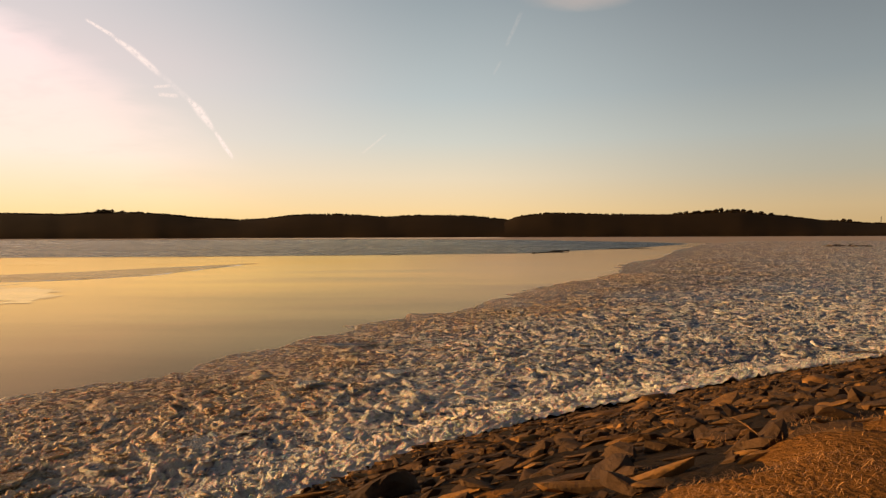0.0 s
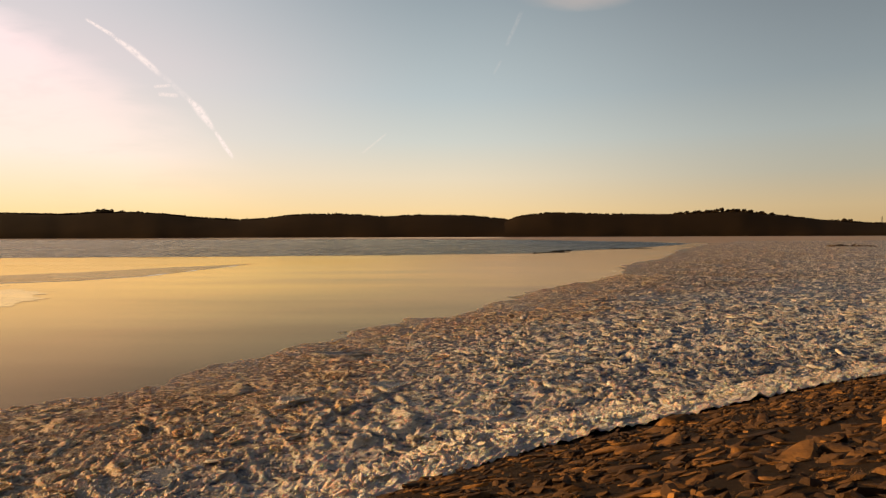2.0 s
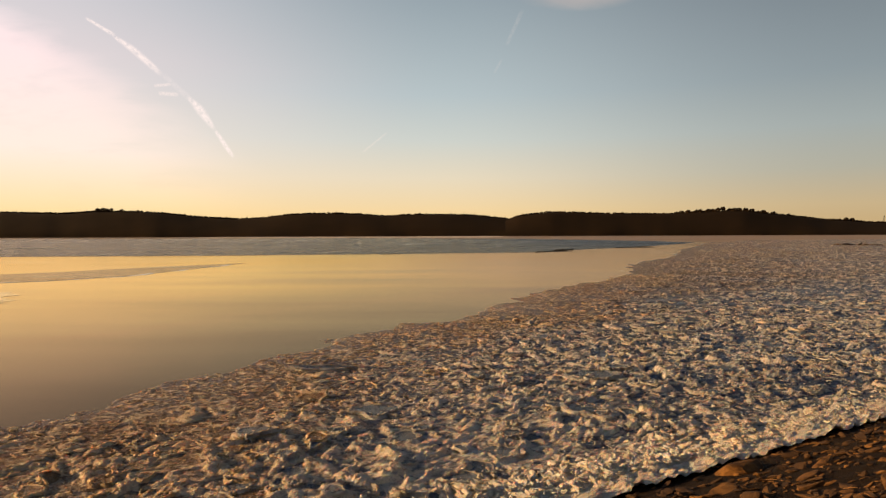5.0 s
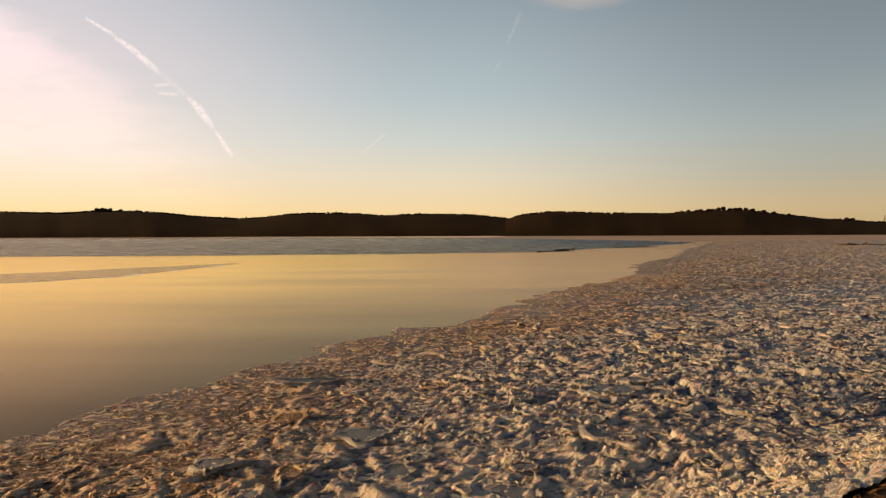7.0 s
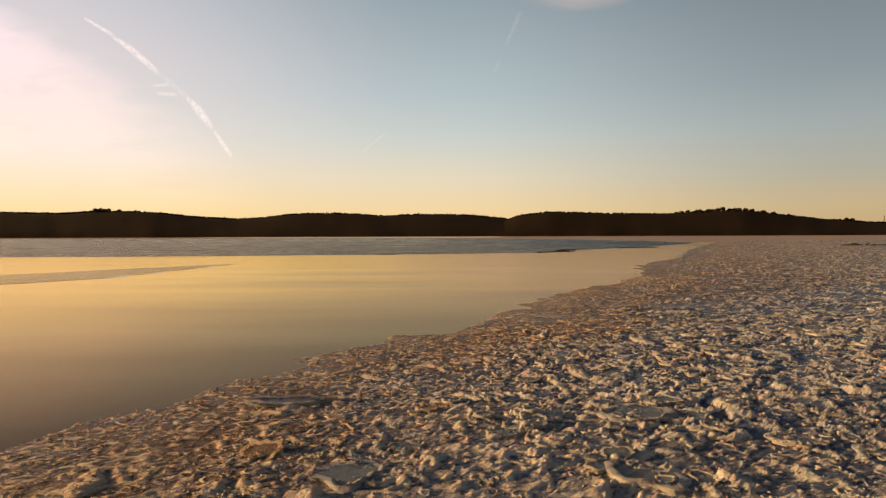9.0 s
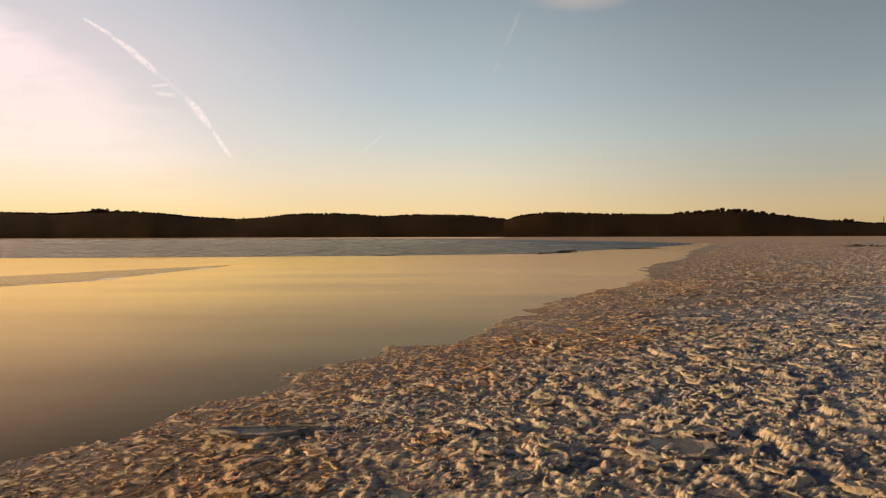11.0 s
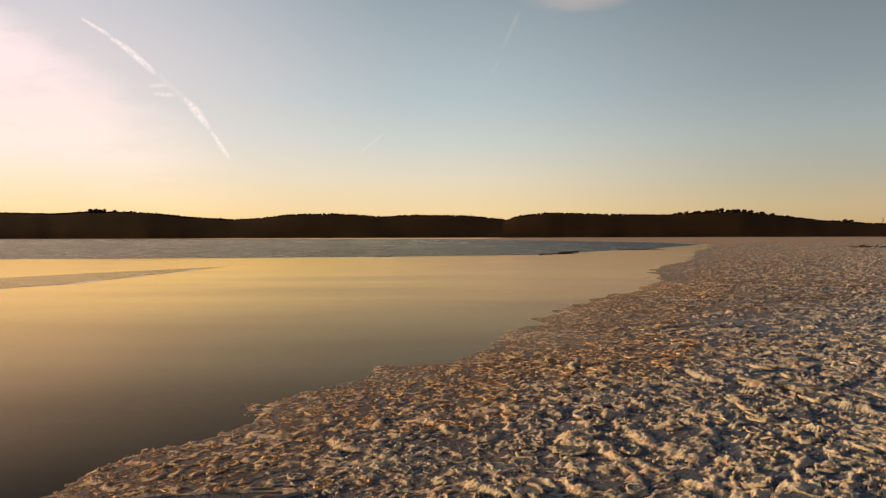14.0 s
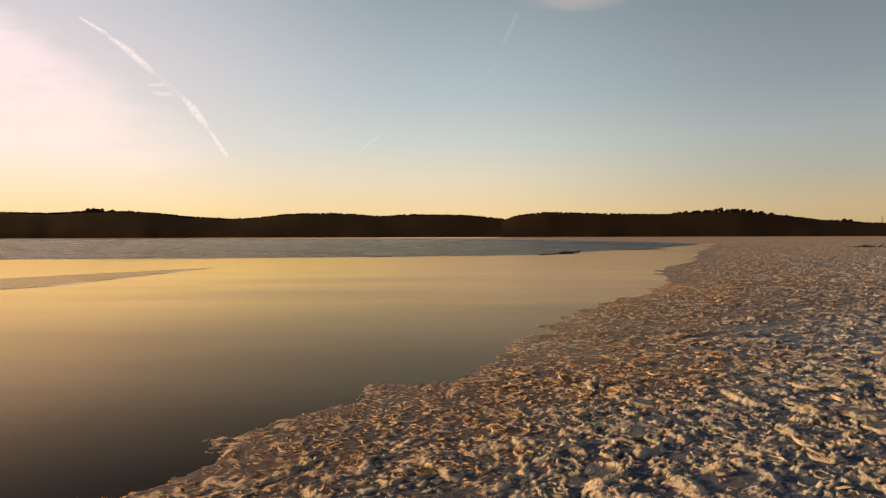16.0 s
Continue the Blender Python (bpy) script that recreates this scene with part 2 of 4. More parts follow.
def vapour(name, strength, colour):
    """Ice-crystal trail: bright along its axis, ragged and thin at its borders; it emits its sunlit colour."""
    m = bpy.data.materials.new(name)
    m.use_nodes = True
    n = Nodes(m.node_tree)
    uv = n.add("ShaderNodeUVMap")
    uv.uv_map = "along"
    parts = n.add("ShaderNodeSeparateXYZ")
    n.put(parts.inputs[0], uv.outputs[0])
    u, v = parts.outputs[0], parts.outputs[1]
    side = n.math("ABSOLUTE", n.math("SUBTRACT", v, 0.5))
    wisps = n.noise(n.stretch(uv.outputs[0], (9, 2.0, 1), radians(6)), 1.0, 5, 0.65, 0.4)
    thick = n.math("MULTIPLY", n.span(side, 0.5, 0.08), n.span(wisps, 0.22, 0.62))
    thick = n.math("MULTIPLY", thick, n.math("MULTIPLY", n.span(u, 0.0, 0.12), n.span(u, 1.0, 0.8)))
    glow, clearing, both = n.add("ShaderNodeEmission"), n.add("ShaderNodeBsdfTransparent"), n.add("ShaderNodeMixShader")
    # emission stands in for sunlight on the vapour
    glow.inputs[0].default_value, glow.inputs[1].default_value = colour, 0.6
    n.put(both.inputs[0], n.math("MULTIPLY", thick, strength))
    n.put(both.inputs[1], clearing.outputs[0])
    n.put(both.inputs[2], glow.outputs[0])
    n.put(n.add("ShaderNodeOutputMaterial").inputs[0], both.outputs[0])
    return m


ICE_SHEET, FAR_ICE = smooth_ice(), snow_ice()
# warm to grey-blue sky reflection painted as a gloss tint along x
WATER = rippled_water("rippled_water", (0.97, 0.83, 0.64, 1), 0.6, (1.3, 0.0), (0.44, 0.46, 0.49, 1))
# the lead's warm reflection is put into its gloss tint
LEAD = rippled_water("gold_tinted_water", (0.92, 0.70, 0.40, 1), 0.07, (1.0, 0.0))
# flats between rims: clear ice, with blue sky-lit shade painted into the dark
PACK = rubble_ice("pack_ice", (0.67, 0.60, 0.50, 1), (0.046, 0.066, 0.104, 1), (0.085, 0.092, 0.105, 1), 0.24, (0.100, 0.058, 0.028, 1))
WHITE_ICE = rubble_ice("frosted_ice", (0.52, 0.465, 0.385, 1), (0.22, 0.215, 0.205, 1), (0.38, 0.30, 0.215, 1), 0.25)
CRUSHED = rubble_ice("crushed_shore_ice", (0.70, 0.62, 0.51, 1), (0.46, 0.41, 0.34, 1), (0.58, 0.46, 0.33, 1), 0.3)
# plate tops likewise hold some bluish shade in their colour
PLATE_TOP = rubble_ice("clear_grey_ice", (0.12, 0.130, 0.145, 1), (0.048, 0.066, 0.098, 1), (0.09, 0.09, 0.09, 1), 0.22)
WET_TOP = rubble_ice("clear_amber_ice", (0.21, 0.138, 0.076, 1), (0.10, 0.060, 0.031, 1), (0.17, 0.108, 0.058, 1), 0.16)
WET_ICE = rubble_ice("wet_ice", (0.70, 0.53, 0.34, 1), (0.30, 0.21, 0.125, 1), (0.42, 0.29, 0.165, 1), 0.10)
THIN_ICE = mirror_like("thin_refrozen_ice", ((0.22, 0.17, 0.10, 1), (0.36, 0.28, 0.17, 1)), (1.0, 0.80, 0.46, 1), 1.33, (0.12, 0.25),
                       lambda n, p: n.noise(p, 3.0, 4), 0.1, 0.02, (1.7, -0.1))
# pale, strongly glossy: paints the highlight along the lead's waterline
EDGE_HIGHLIGHT = mirror_like("waterline_highlight", ((0.45, 0.40, 0.33, 1), (0.6, 0.54, 0.45, 1)), (1.0, 0.97, 0.90, 1), 1.33, (0.15, 0.3),
                      lambda n, p: n.noise(p, 2.0, 4), 0.1, 0.02, (1.2, 0.35))
SOIL = earth()
SANDSTONE = stone("brown_sandstone", (0.055, 0.024, 0.006, 1), (0.27, 0.122, 0.029, 1))
GREYSTONE = stone("grey_brown_stone", (0.026, 0.013, 0.0052, 1), (0.080, 0.040, 0.0145, 1))
STRAW = plain("dry_straw", (0.17, 0.066, 0.012, 1), (0.47, 0.225, 0.054, 1), 30.0, 0.6)
THATCH = plain("matted_thatch", (0.05, 0.020, 0.005, 1), (0.21, 0.090, 0.021, 1), 45.0, 0.9, 1.0, 0.03)
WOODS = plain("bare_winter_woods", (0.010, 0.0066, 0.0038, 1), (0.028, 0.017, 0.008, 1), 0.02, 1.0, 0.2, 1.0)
DARKWOOD = plain("weathered_driftwood", (0.03, 0.022, 0.016, 1), (0.09, 0.065, 0.045, 1), 9.0)
SHORE_SNOW = plain("snowy_ice", (0.62, 0.52, 0.42, 1), (0.80, 0.70, 0.58, 1), 0.05, 0.9, 0.2, 0.1)
STEEL = plain("dark_steel", (0.03, 0.03, 0.03, 1), (0.07, 0.065, 0.06, 1), 2.0, 0.5)
TRAIL = vapour("fresh_vapour", 0.8, lin(255, 238, 232))
GAP = vapour("fading_vapour", 0.2, lin(250, 235, 230))
FAINT = vapour("thin_vapour", 0.11, lin(240, 225, 215))
THREAD = vapour("fine_vapour", 0.32, lin(245, 228, 216))
WISP = vapour("wisp_of_cloud", 0.5, lin(255, 236, 228))


# ---- geometry helpers ----
def mesh_of(name, verts, faces, material, smooth=False, slots=None, second=None):
    """A mesh from arrays: verts (n, 3), faces (m, 3) or (m, 4); slots marks the faces of a second material."""
    verts, faces = np.asarray(verts, np.float32), np.asarray(faces, np.int32)
    me = bpy.data.meshes.new(name)
    k = faces.shape[1]
    me.vertices.add(len(verts))
    me.vertices.foreach_set("co", verts.ravel())
    me.loops.add(faces.size)
    me.loops.foreach_set("vertex_index", faces.ravel())
    me.polygons.add(len(faces))
    me.polygons.foreach_set("loop_start", np.arange(0, faces.size, k, dtype=np.int32))
    me.polygons.foreach_set("use_smooth", np.broadcast_to(np.asarray(smooth, bool), len(faces)).copy())
    me.update(calc_edges=True)
    me.materials.append(material)
    if second is not None:
        me.materials.append(second)
        me.polygons.foreach_set("material_index", np.asarray(slots, np.int32))
    return me


def part(name, me, parent, label="", kind=""):
    ob = new(name, me)
    ob.parent = parent
    return tagged(ob, label, kind=kind)


def grid_faces(rows, cols):
    i = np.arange(rows * cols, dtype=np.int32).reshape(rows, cols)
    return np.stack([i[:-1, :-1], i[:-1, 1:], i[1:, 1:], i[1:, :-1]], -1).reshape(-1, 4)


def lattice(ix, iy, seed):
    """A random number for each whole cell."""
    h = (ix.astype(np.int64) * 374761393 + iy.astype(np.int64) * 668265263 + seed * 974711) & 0xFFFFFFFF
    h = ((h ^ (h >> 13)) * 1274126177) & 0xFFFFFFFF
    return ((h ^ (h >> 16)) & 0xFFFF) / 65535.0


def vnoise(x, y, seed=0):
    x0, y0 = np.floor(x), np.floor(y)
    fx, fy = x - x0, y - y0
    fx, fy = fx * fx * (3 - 2 * fx), fy * fy * (3 - 2 * fy)
    a, b = lattice(x0, y0, seed), lattice(x0 + 1, y0, seed)
    c, d = lattice(x0, y0 + 1, seed), lattice(x0 + 1, y0 + 1, seed)
    return (a * (1 - fx) + b * fx) * (1 - fy) + (c * (1 - fx) + d * fx) * fy


def fbm(x, y, octaves=4, seed=0):
    """Rough noise, about -0.5 to 0.5."""
    total, amount = 0, 0.5
    for k in range(octaves):
        total = total + amount * (vnoise(x, y, seed + k * 17) - 0.5)
        x, y, amount = x * 2.03 + 11.3, y * 2.03 + 5.7, amount * 0.5
    return total


def cells(x, y, seed=0):
    """Distances to the nearest and second nearest of scattered points, and a number for the nearest."""
    x0, y0 = np.floor(x), np.floor(y)
    f1, f2, own = np.full(x.shape, 9.0), np.full(x.shape, 9.0), np.zeros(x.shape)
    for i in (-1, 0, 1):
        for j in (-1, 0, 1):
            px = x0 + i + lattice(x0 + i, y0 + j, seed)
            py = y0 + j + lattice(x0 + i, y0 + j, seed + 5)
            d = np.hypot(px - x, py - y)
            near = d < f1
            f2 = np.where(near, f1, np.minimum(f2, d))
            own = np.where(near, lattice(x0 + i, y0 + j, seed + 9), own)
            f1 = np.where(near, d, f1)
    return f1, f2, own


# ---- the plan of the lake ----
# where the pack ice meets the smooth ice: y, x
PACK_EDGE = ((5, -20), (11, -14), (14.9, -11), (17, -8.3), (19.6, -7), (22, -5.8), (23.8, -5), (26.6, -3.7), (28.5, -2.4), (30.4, -1.2),
             (31, 0.1), (33.5, 1.3), (37.5, 2.5), (38.6, 4.4), (41, 5), (46.8, 7.3), (52.4, 12), (62, 17.2), (70, 20), (84.7, 25.5),
             (102, 36), (116, 42.3), (152, 58), (173, 69), (195, 80), (222, 93), (260, 112), (320, 150))
# the shoreline: x, y
SHORE = ((-60, -60), (-12, -0.3), (-3.1, 8.3), (-0.4, 11.2), (1.2, 12.35), (2.9, 13.3), (4.9, 14.4), (7.3, 15.8), (10.3, 17.4), (14.3, 19.3),
         (28, 26), (4000, 2000))


def edge_x(y):
    return np.interp(y, [p[0] for p in PACK_EDGE], [p[1] for p in PACK_EDGE])


def shore_y(x):
    return np.interp(x, [p[0] for p in SHORE], [p[1] for p in SHORE])


def inland(x, y):
    """Metres up the bank from the waterline (negative on the lake)."""
    return (shore_y(x) - y) * np.interp(x, (-5, 0), (0.74, 0.88))


def bank_z(x, y):
    d = inland(x, y)
    z = np.where(d < 0, np.maximum(0.25 * d, -2.5), np.where(d < 9.6, 0.325 * d + 0.003 * d * d, 3.40 + 0.10 * (1 - np.exp(-np.maximum(d - 9.6, 0) / 0.8))))
    return z + 0.10 * fbm(x * 1.3, y * 1.3, 4, 3) * np.clip(d + 0.5, 0, 1)


# ---- ground ----
def stretched(lo, hi, step, far, growth=1.25):
    """Coordinates evenly spaced from lo to hi, then ever wider out to -far and far."""
    mid = list(np.arange(lo, hi, step))
    out, s = [], step
    while mid[-1] + sum(out) < far:
        s *= growth
        out.append(s)
    up_side = np.cumsum(out) + mid[-1]
    out, s = [], step
    while -mid[0] + sum(out) < far:
        s *= growth
        out.append(s)
    return np.concatenate([(mid[0] - np.cumsum(out))[::-1], mid, up_side])


gx, gy = np.meshgrid(stretched(-5, 17, 0.12, 4600), stretched(-2.5, 20, 0.12, 4600))
gz = bank_z(gx, gy)
ground = tagged(new("ground", mesh_of("ground", np.stack([gx, gy, gz], -1).reshape(-1, 3), grid_faces(*gx.shape), SOIL, True)),
                "dark brown soil bank that slopes down to the frozen lake", "ground", kind="structure")

# ---- frozen lake ----
s = 4600.0
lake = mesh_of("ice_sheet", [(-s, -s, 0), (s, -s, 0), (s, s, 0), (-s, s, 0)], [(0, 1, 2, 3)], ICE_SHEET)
tagged(new("ice_sheet", lake), "smooth thin lake ice that mirrors the evening sky, its gold tinted in", "lake ice", kind="structure")


def sheet(name, outline, z, material, label, category, ragged=0.0):
    """A flat sheet with the given outline, its border broken up by noise."""
    pts = []
    for k, (a, b) in enumerate(zip(outline, outline[1:] + outline[:1])):
        a, b = np.array(a, float), np.array(b, float)
        n = max(2, int(np.linalg.norm(b - a) / max(ragged * 1.5, 1.0))) if ragged else 1
        n = min(n, 160)
        for i in range(n):
            p = a + (b - a) * i / n
            wob = ragged * np.array([fbm(p[0] / (6 * ragged + 1) + 3, p[1] / (6 * ragged + 1), 4, 7), fbm(p[0] / (6 * ragged + 1), p[1] / (6 * ragged + 1) + 9, 4, 8)]) if ragged else 0
            pts.append(p + wob * 3)
    bm = bmesh.new()
    f = bm.faces.new([bm.verts.new((p[0], p[1], z)) for p in pts])
    bmesh.ops.triangulate(bm, faces=[f])
    me = bpy.data.meshes.new(name)
    bm.to_mesh(me)
    bm.free()
    me.materials.append(material)
    if me.polygons[0].normal.z < 0:
        me.flip_normals()
    return tagged(new(name, me), label, category, kind="structure")


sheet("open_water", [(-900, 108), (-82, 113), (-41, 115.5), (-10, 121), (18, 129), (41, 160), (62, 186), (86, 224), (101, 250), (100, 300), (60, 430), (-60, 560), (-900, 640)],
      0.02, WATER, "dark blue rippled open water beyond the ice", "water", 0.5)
sheet("far_ice", [(86, 214), (110, 245), (103, 300), (64, 440), (-60, 575), (-900, 655), (-1000, 1500), (2500, 1500), (2500, 150), (320, 140), (190, 150), (140, 180)],
      0.03, FAR_ICE, "pale frosted ice along the far shore", "ice", 0.5)


sheet("shore_snow", [(-330, 800), (-120, 690), (40, 640), (75, 720), (75, 900), (-330, 900)], 0.06, SHORE_SNOW, "bright strip of snowy ice under the far shore", "ice", 0.5)

# ---- pack ice ----
def shore_x(y):
    return np.interp(y, [p[1] for p in SHORE], [p[0] for p in SHORE])


# layers of plates frozen into the slush: cell, share of cells with a plate, radius, level, rim
LAYERS = ((1.40, 0.60, 0.46, 0.050, 0.060), (0.90, 0.80, 0.48, 0.040, 0.056), (0.58, 0.80, 0.47, 0.028, 0.046), (0.33, 0.60, 0.44, 0.016, 0.030))


def crumble(x, y):
    """Rounded crumbs of two sizes, heaped together: 0 to 1."""
    wx, wy = 0.5 * fbm(x * 6, y * 6, 2, 31), 0.5 * fbm(x * 6, y * 6, 2, 32)
    coarse = np.clip(1 - 1.5 * cells(x * 5.2 + wx, y * 5.2 + wy, 41)[0] ** 2, 0, 1)
    fine = np.clip(1 - 1.5 * cells(x * 11 + wy, y * 11 + wx, 42)[0] ** 2, 0, 1)
    return 0.62 * coarse + 0.38 * fine


def plate_field(x, y, big, crumb):
    """Overlapping plates with smooth tops and crumbly broken rims: height of the uppermost one, and how much of it is rim (0 to 1)."""
    best, rimmed = np.full(x.shape, -0.02), np.zeros(x.shape)
    wx, wy = fbm(x * 1.7, y * 1.7, 3, 21), fbm(x * 1.7, y * 1.7, 3, 22)
    fx, fy = fbm(x * 8, y * 8, 2, 23), fbm(x * 8, y * 8, 2, 24)
    for k, (cell, share, radius, level, rim) in enumerate(LAYERS):
        u, v = x / cell + 0.40 * wx + 0.10 * fx / cell, y / cell + 0.40 * wy + 0.10 * fy / cell
        iu, iv = np.floor(u), np.floor(v)
        keep = share * (np.clip(0.10 + 0.90 * big, 0, 1) if k < 2 else 1.0)
        for du in (-1, 0, 1):
            for dv in (-1, 0, 1):
                cu, cv = iu + du, iv + dv
                h = [lattice(cu, cv, 700 + 10 * k + q) for q in range(6)]
                dx, dy = u - cu - h[0], v - cv - h[1]
                c, s_ = np.cos(6.28 * h[2]), np.sin(6.28 * h[2])
                a, b_ = (c * dx + s_ * dy), (c * dy - s_ * dx) / (0.6 + 0.4 * h[3])
                way = np.arctan2(b_, a)
                shape = 1 + 0.10 * np.sin(3 * way + 9 * h[4]) + 0.06 * np.sin(5 * way + 20 * h[3])
                q = np.sqrt(a * a + b_ * b_) / (radius * (0.7 + 0.75 * h[4] ** 2) * shape)
                broken = np.clip(0.42 + 0.62 * np.sin(way + 9 * h[5]) + 0.40 * np.sin(2 * way + 14 * h[3]) + 2.6 * fx, 0, 1.25)
                inner = 0.74 - 0.40 * (crumb - 0.4) - 0.14 * broken + 0.04 * k
                lip = np.clip((q - inner) / 0.16, 0, 1) * broken
                z = level * (0.25 + 1.1 * h[5]) + (dx * (h[3] - 0.5) + dy * (h[1] - 0.5)) * 0.17 * cell + rim * lip * (0.08 + 1.25 * crumb)
                z = z - np.clip(q - 0.95, 0, 1) * 0.55 * (0.5 + crumb) * (cell ** 0.5)
                on = (z > best) & (h[5] * 7.31 % 1.0 < keep) & (q < 1.16)
                best = np.where(on, z, best)
                rimmed = np.where(on, np.clip(lip + 0.25 * (q > 0.95), 0, 1), rimmed)
    return best, rimmed


def pack_height(x, y):
    """Frozen slush full of plates with crumbly raised rims."""
    inner = (x - edge_x(y)) * 0.75 + 2.4 * fbm(x * 0.45, y * 0.45, 4, 61) + 0.9 * fbm(x * 1.9, y * 1.9, 3, 62) + 0.35 - 2.5 * np.clip(edge_x(y) - 0.8 - x, 0, None)
    big = np.clip((inner - 1.0) / 7, 0, 1)
    crumb = crumble(x, y)
    plates, rim = plate_field(x, y, big, crumb)
    swell = fbm(x * 0.35, y * 0.35, 3, 51)
    patchy = np.clip(0.95 + 1.6 * fbm(x * 0.7, y * 0.7, 3, 53), 0.4, 1.35)
    low = 0.010 * crumb
    drift = np.clip(0.5 + 1.3 * fbm(x * 2.6, y * 2.6, 3, 57), 0, 1)
    z = 0.01 + 0.05 * swell + np.maximum(plates * patchy, low) * (0.35 + 0.65 * big)
    # a bank of crushed ice along the shore
    d = inland(x, y)
    heap = np.clip((d + 1.45 + 1.8 * fbm(x * 1.0, y * 1.0, 3, 55)) / 0.9, 0, 1) ** 2 * np.clip(1.25 - x / 16, 0.3, 1)
    z = z * (1 - 0.3 * heap) + heap * (0.03 + 0.09 * drift * crumb + 0.04 * crumb) + 0.16 * np.clip((d + 1.2) / 1.7, 0, 1) ** 1.5
    # it thins out to nothing at the smooth ice
    fade = np.clip(inner / 0.5, 0, 1)
    z = z * (0.5 + 0.5 * np.clip(inner / 5, 0, 1)) * fade - 0.05 * (1 - fade) - 0.02 * (inner < 0)
    z = z + (0.004 + 0.006 * rim) * np.random.default_rng(5).normal(size=x.shape) * np.clip(inner / 3, 0, 1) * np.interp(y, (20, 45), (1.3, 1))
    ashore = np.exp(np.minimum(d, 0) / 8.5) * np.clip(1.1 - x / 8, 0, 1)
    frost = np.clip(np.clip(rim * (0.25 + 1.3 * crumb), 0, 0.64) + 0.95 * ashore * (0.25 + crumb) + heap * (0.40 + 0.4 * drift + 0.5 * crumb) + np.interp(y, (35, 80), (0, 0.06)) * (0.5 + crumb), 0, 1)
    return z, inner, frost


def wet_and_glow(x, y, inner):
    """1 at the lake's side, where the slush is soaked brown, 0 towards the bank; the brown and its rise towards -x also
    paint reflected golden sky.
    """
    return np.clip(1.10 - inner / (8.5 + 0.5 * np.clip(y - 35, 0, 200)) + 1.2 * fbm(x * 0.3, y * 0.3, 3, 65) + 0.8 * np.clip((-1.5 - x) / 5, 0, 1), 0, 1)


def pack_mesh(ys, cols):
    py, pu = np.meshgrid(np.array(ys), np.linspace(0, 1, cols), indexing="ij")
    left = np.maximum(edge_x(py) - 1.2 - 0.02 * py, -0.76 * py - 3)
    right = np.minimum(shore_x(py) + 1.2, 0.76 * py + 4)
    px = left + (right - left) * pu
    pz, pin, frost = pack_height(px, py)
    me = mesh_of("pack_ice", np.stack([px, py, pz], -1).reshape(-1, 3), grid_faces(*px.shape), PACK, True)
    me.attributes.new("wet_and_glow", "FLOAT", "POINT").data.foreach_set("value", wet_and_glow(px, py, pin).ravel().astype(np.float32))
    me.attributes.new("sheen", "FLOAT", "POINT").data.foreach_set("value", np.interp(py, (22, 48), (1, 0.06)).ravel().astype(np.float32))
    me.attributes.new("frost", "FLOAT", "POINT").data.foreach_set("value", frost.ravel().astype(np.float32))
    return me


pack = tagged(new("pack_ice", pack_mesh(np.arange(8, 33, 0.037), 740)), "field of refrozen broken ice plates with crumbly white rims", "pack ice", kind="structure")
ys, yy = [], float(np.arange(8, 33, 0.037)[-1])
while yy < 330:
    ys.append(yy)
    yy += max(0.045, (yy - 15) * 0.0042)
part("distant_pack_ice", pack_mesh(ys, 360), pack, "refrozen broken ice farther out on the lake", "stuff")
rng = np.random.default_rng(12)


def plate_shape(n, seed, rings):
    """An ice plate of radius 1: flat clear top, a rim of frozen crumbs that is broken down in places, ragged sides."""
    r = np.random.default_rng(seed)
    ang = (np.arange(n) + r.uniform(-0.35, 0.35, n)) * 2 * math.pi / n
    out = np.clip(1 + 0.16 * np.sin(2 * ang + r.uniform(0, 6)) + 0.12 * np.sin(3 * ang + r.uniform(0, 6)) + 0.07 * np.sin(5 * ang + r.uniform(0, 6)) + r.normal(0, 0.07, n), 0.55, 1.4)
    stands = np.clip(0.62 + 0.45 * np.sin(ang + r.uniform(0, 6)) + 0.30 * np.sin(3 * ang + r.uniform(0, 6)) + r.normal(0, 0.18, n), 0.3, 1.5)
    verts = [(0, 0, rings[0][1] + r.normal(0, 0.02))]
    for k, z, jig in rings:
        rim = r.normal(0, jig, n)
        for a in range(n):
            q = out[a] * k * (1 + (0.06 if k > 0.6 else 0.02) * r.normal())
            verts.append((q * math.cos(ang[a]), q * math.sin(ang[a]), (0.4 + (z - 0.4) * stands[a] if z > 0.6 else z) + rim[a]))
    faces = [(0, 1 + a, 1 + (a + 1) % n) for a in range(n)]
    for k in range(len(rings) - 1):
        for a in range(n):
            p, q = 1 + k * n + a, 1 + k * n + (a + 1) % n
            faces += [(p, p + n, q + n), (p, q + n, q)]
    slots = np.zeros(len(faces), np.int32)
    slots[:n] = 1
    if len(rings) > 3:
        slots[n:3 * n] = 1
    return np.array(verts), np.array(faces), slots


def lump_shape(seed, detail, flat=0.7, jag=0.22):
    """A crumb of ice or stone: an uneven ball of radius 1, flattened."""
    bm = bmesh.new()
    bmesh.ops.create_icosphere(bm, subdivisions=detail, radius=1.0)
    r = np.random.default_rng(seed)
    v = np.array([p.co[:] for p in bm.verts])
    bm.verts.index_update()
    f = np.array([[p.index for p in q.verts] for q in bm.faces])
    bm.free()
    v = v * (1 + r.normal(0, jag, (len(v), 1))) * np.array([1.0, r.uniform(0.6, 0.95), flat])
    return v, f, np.zeros(len(f), np.int32)


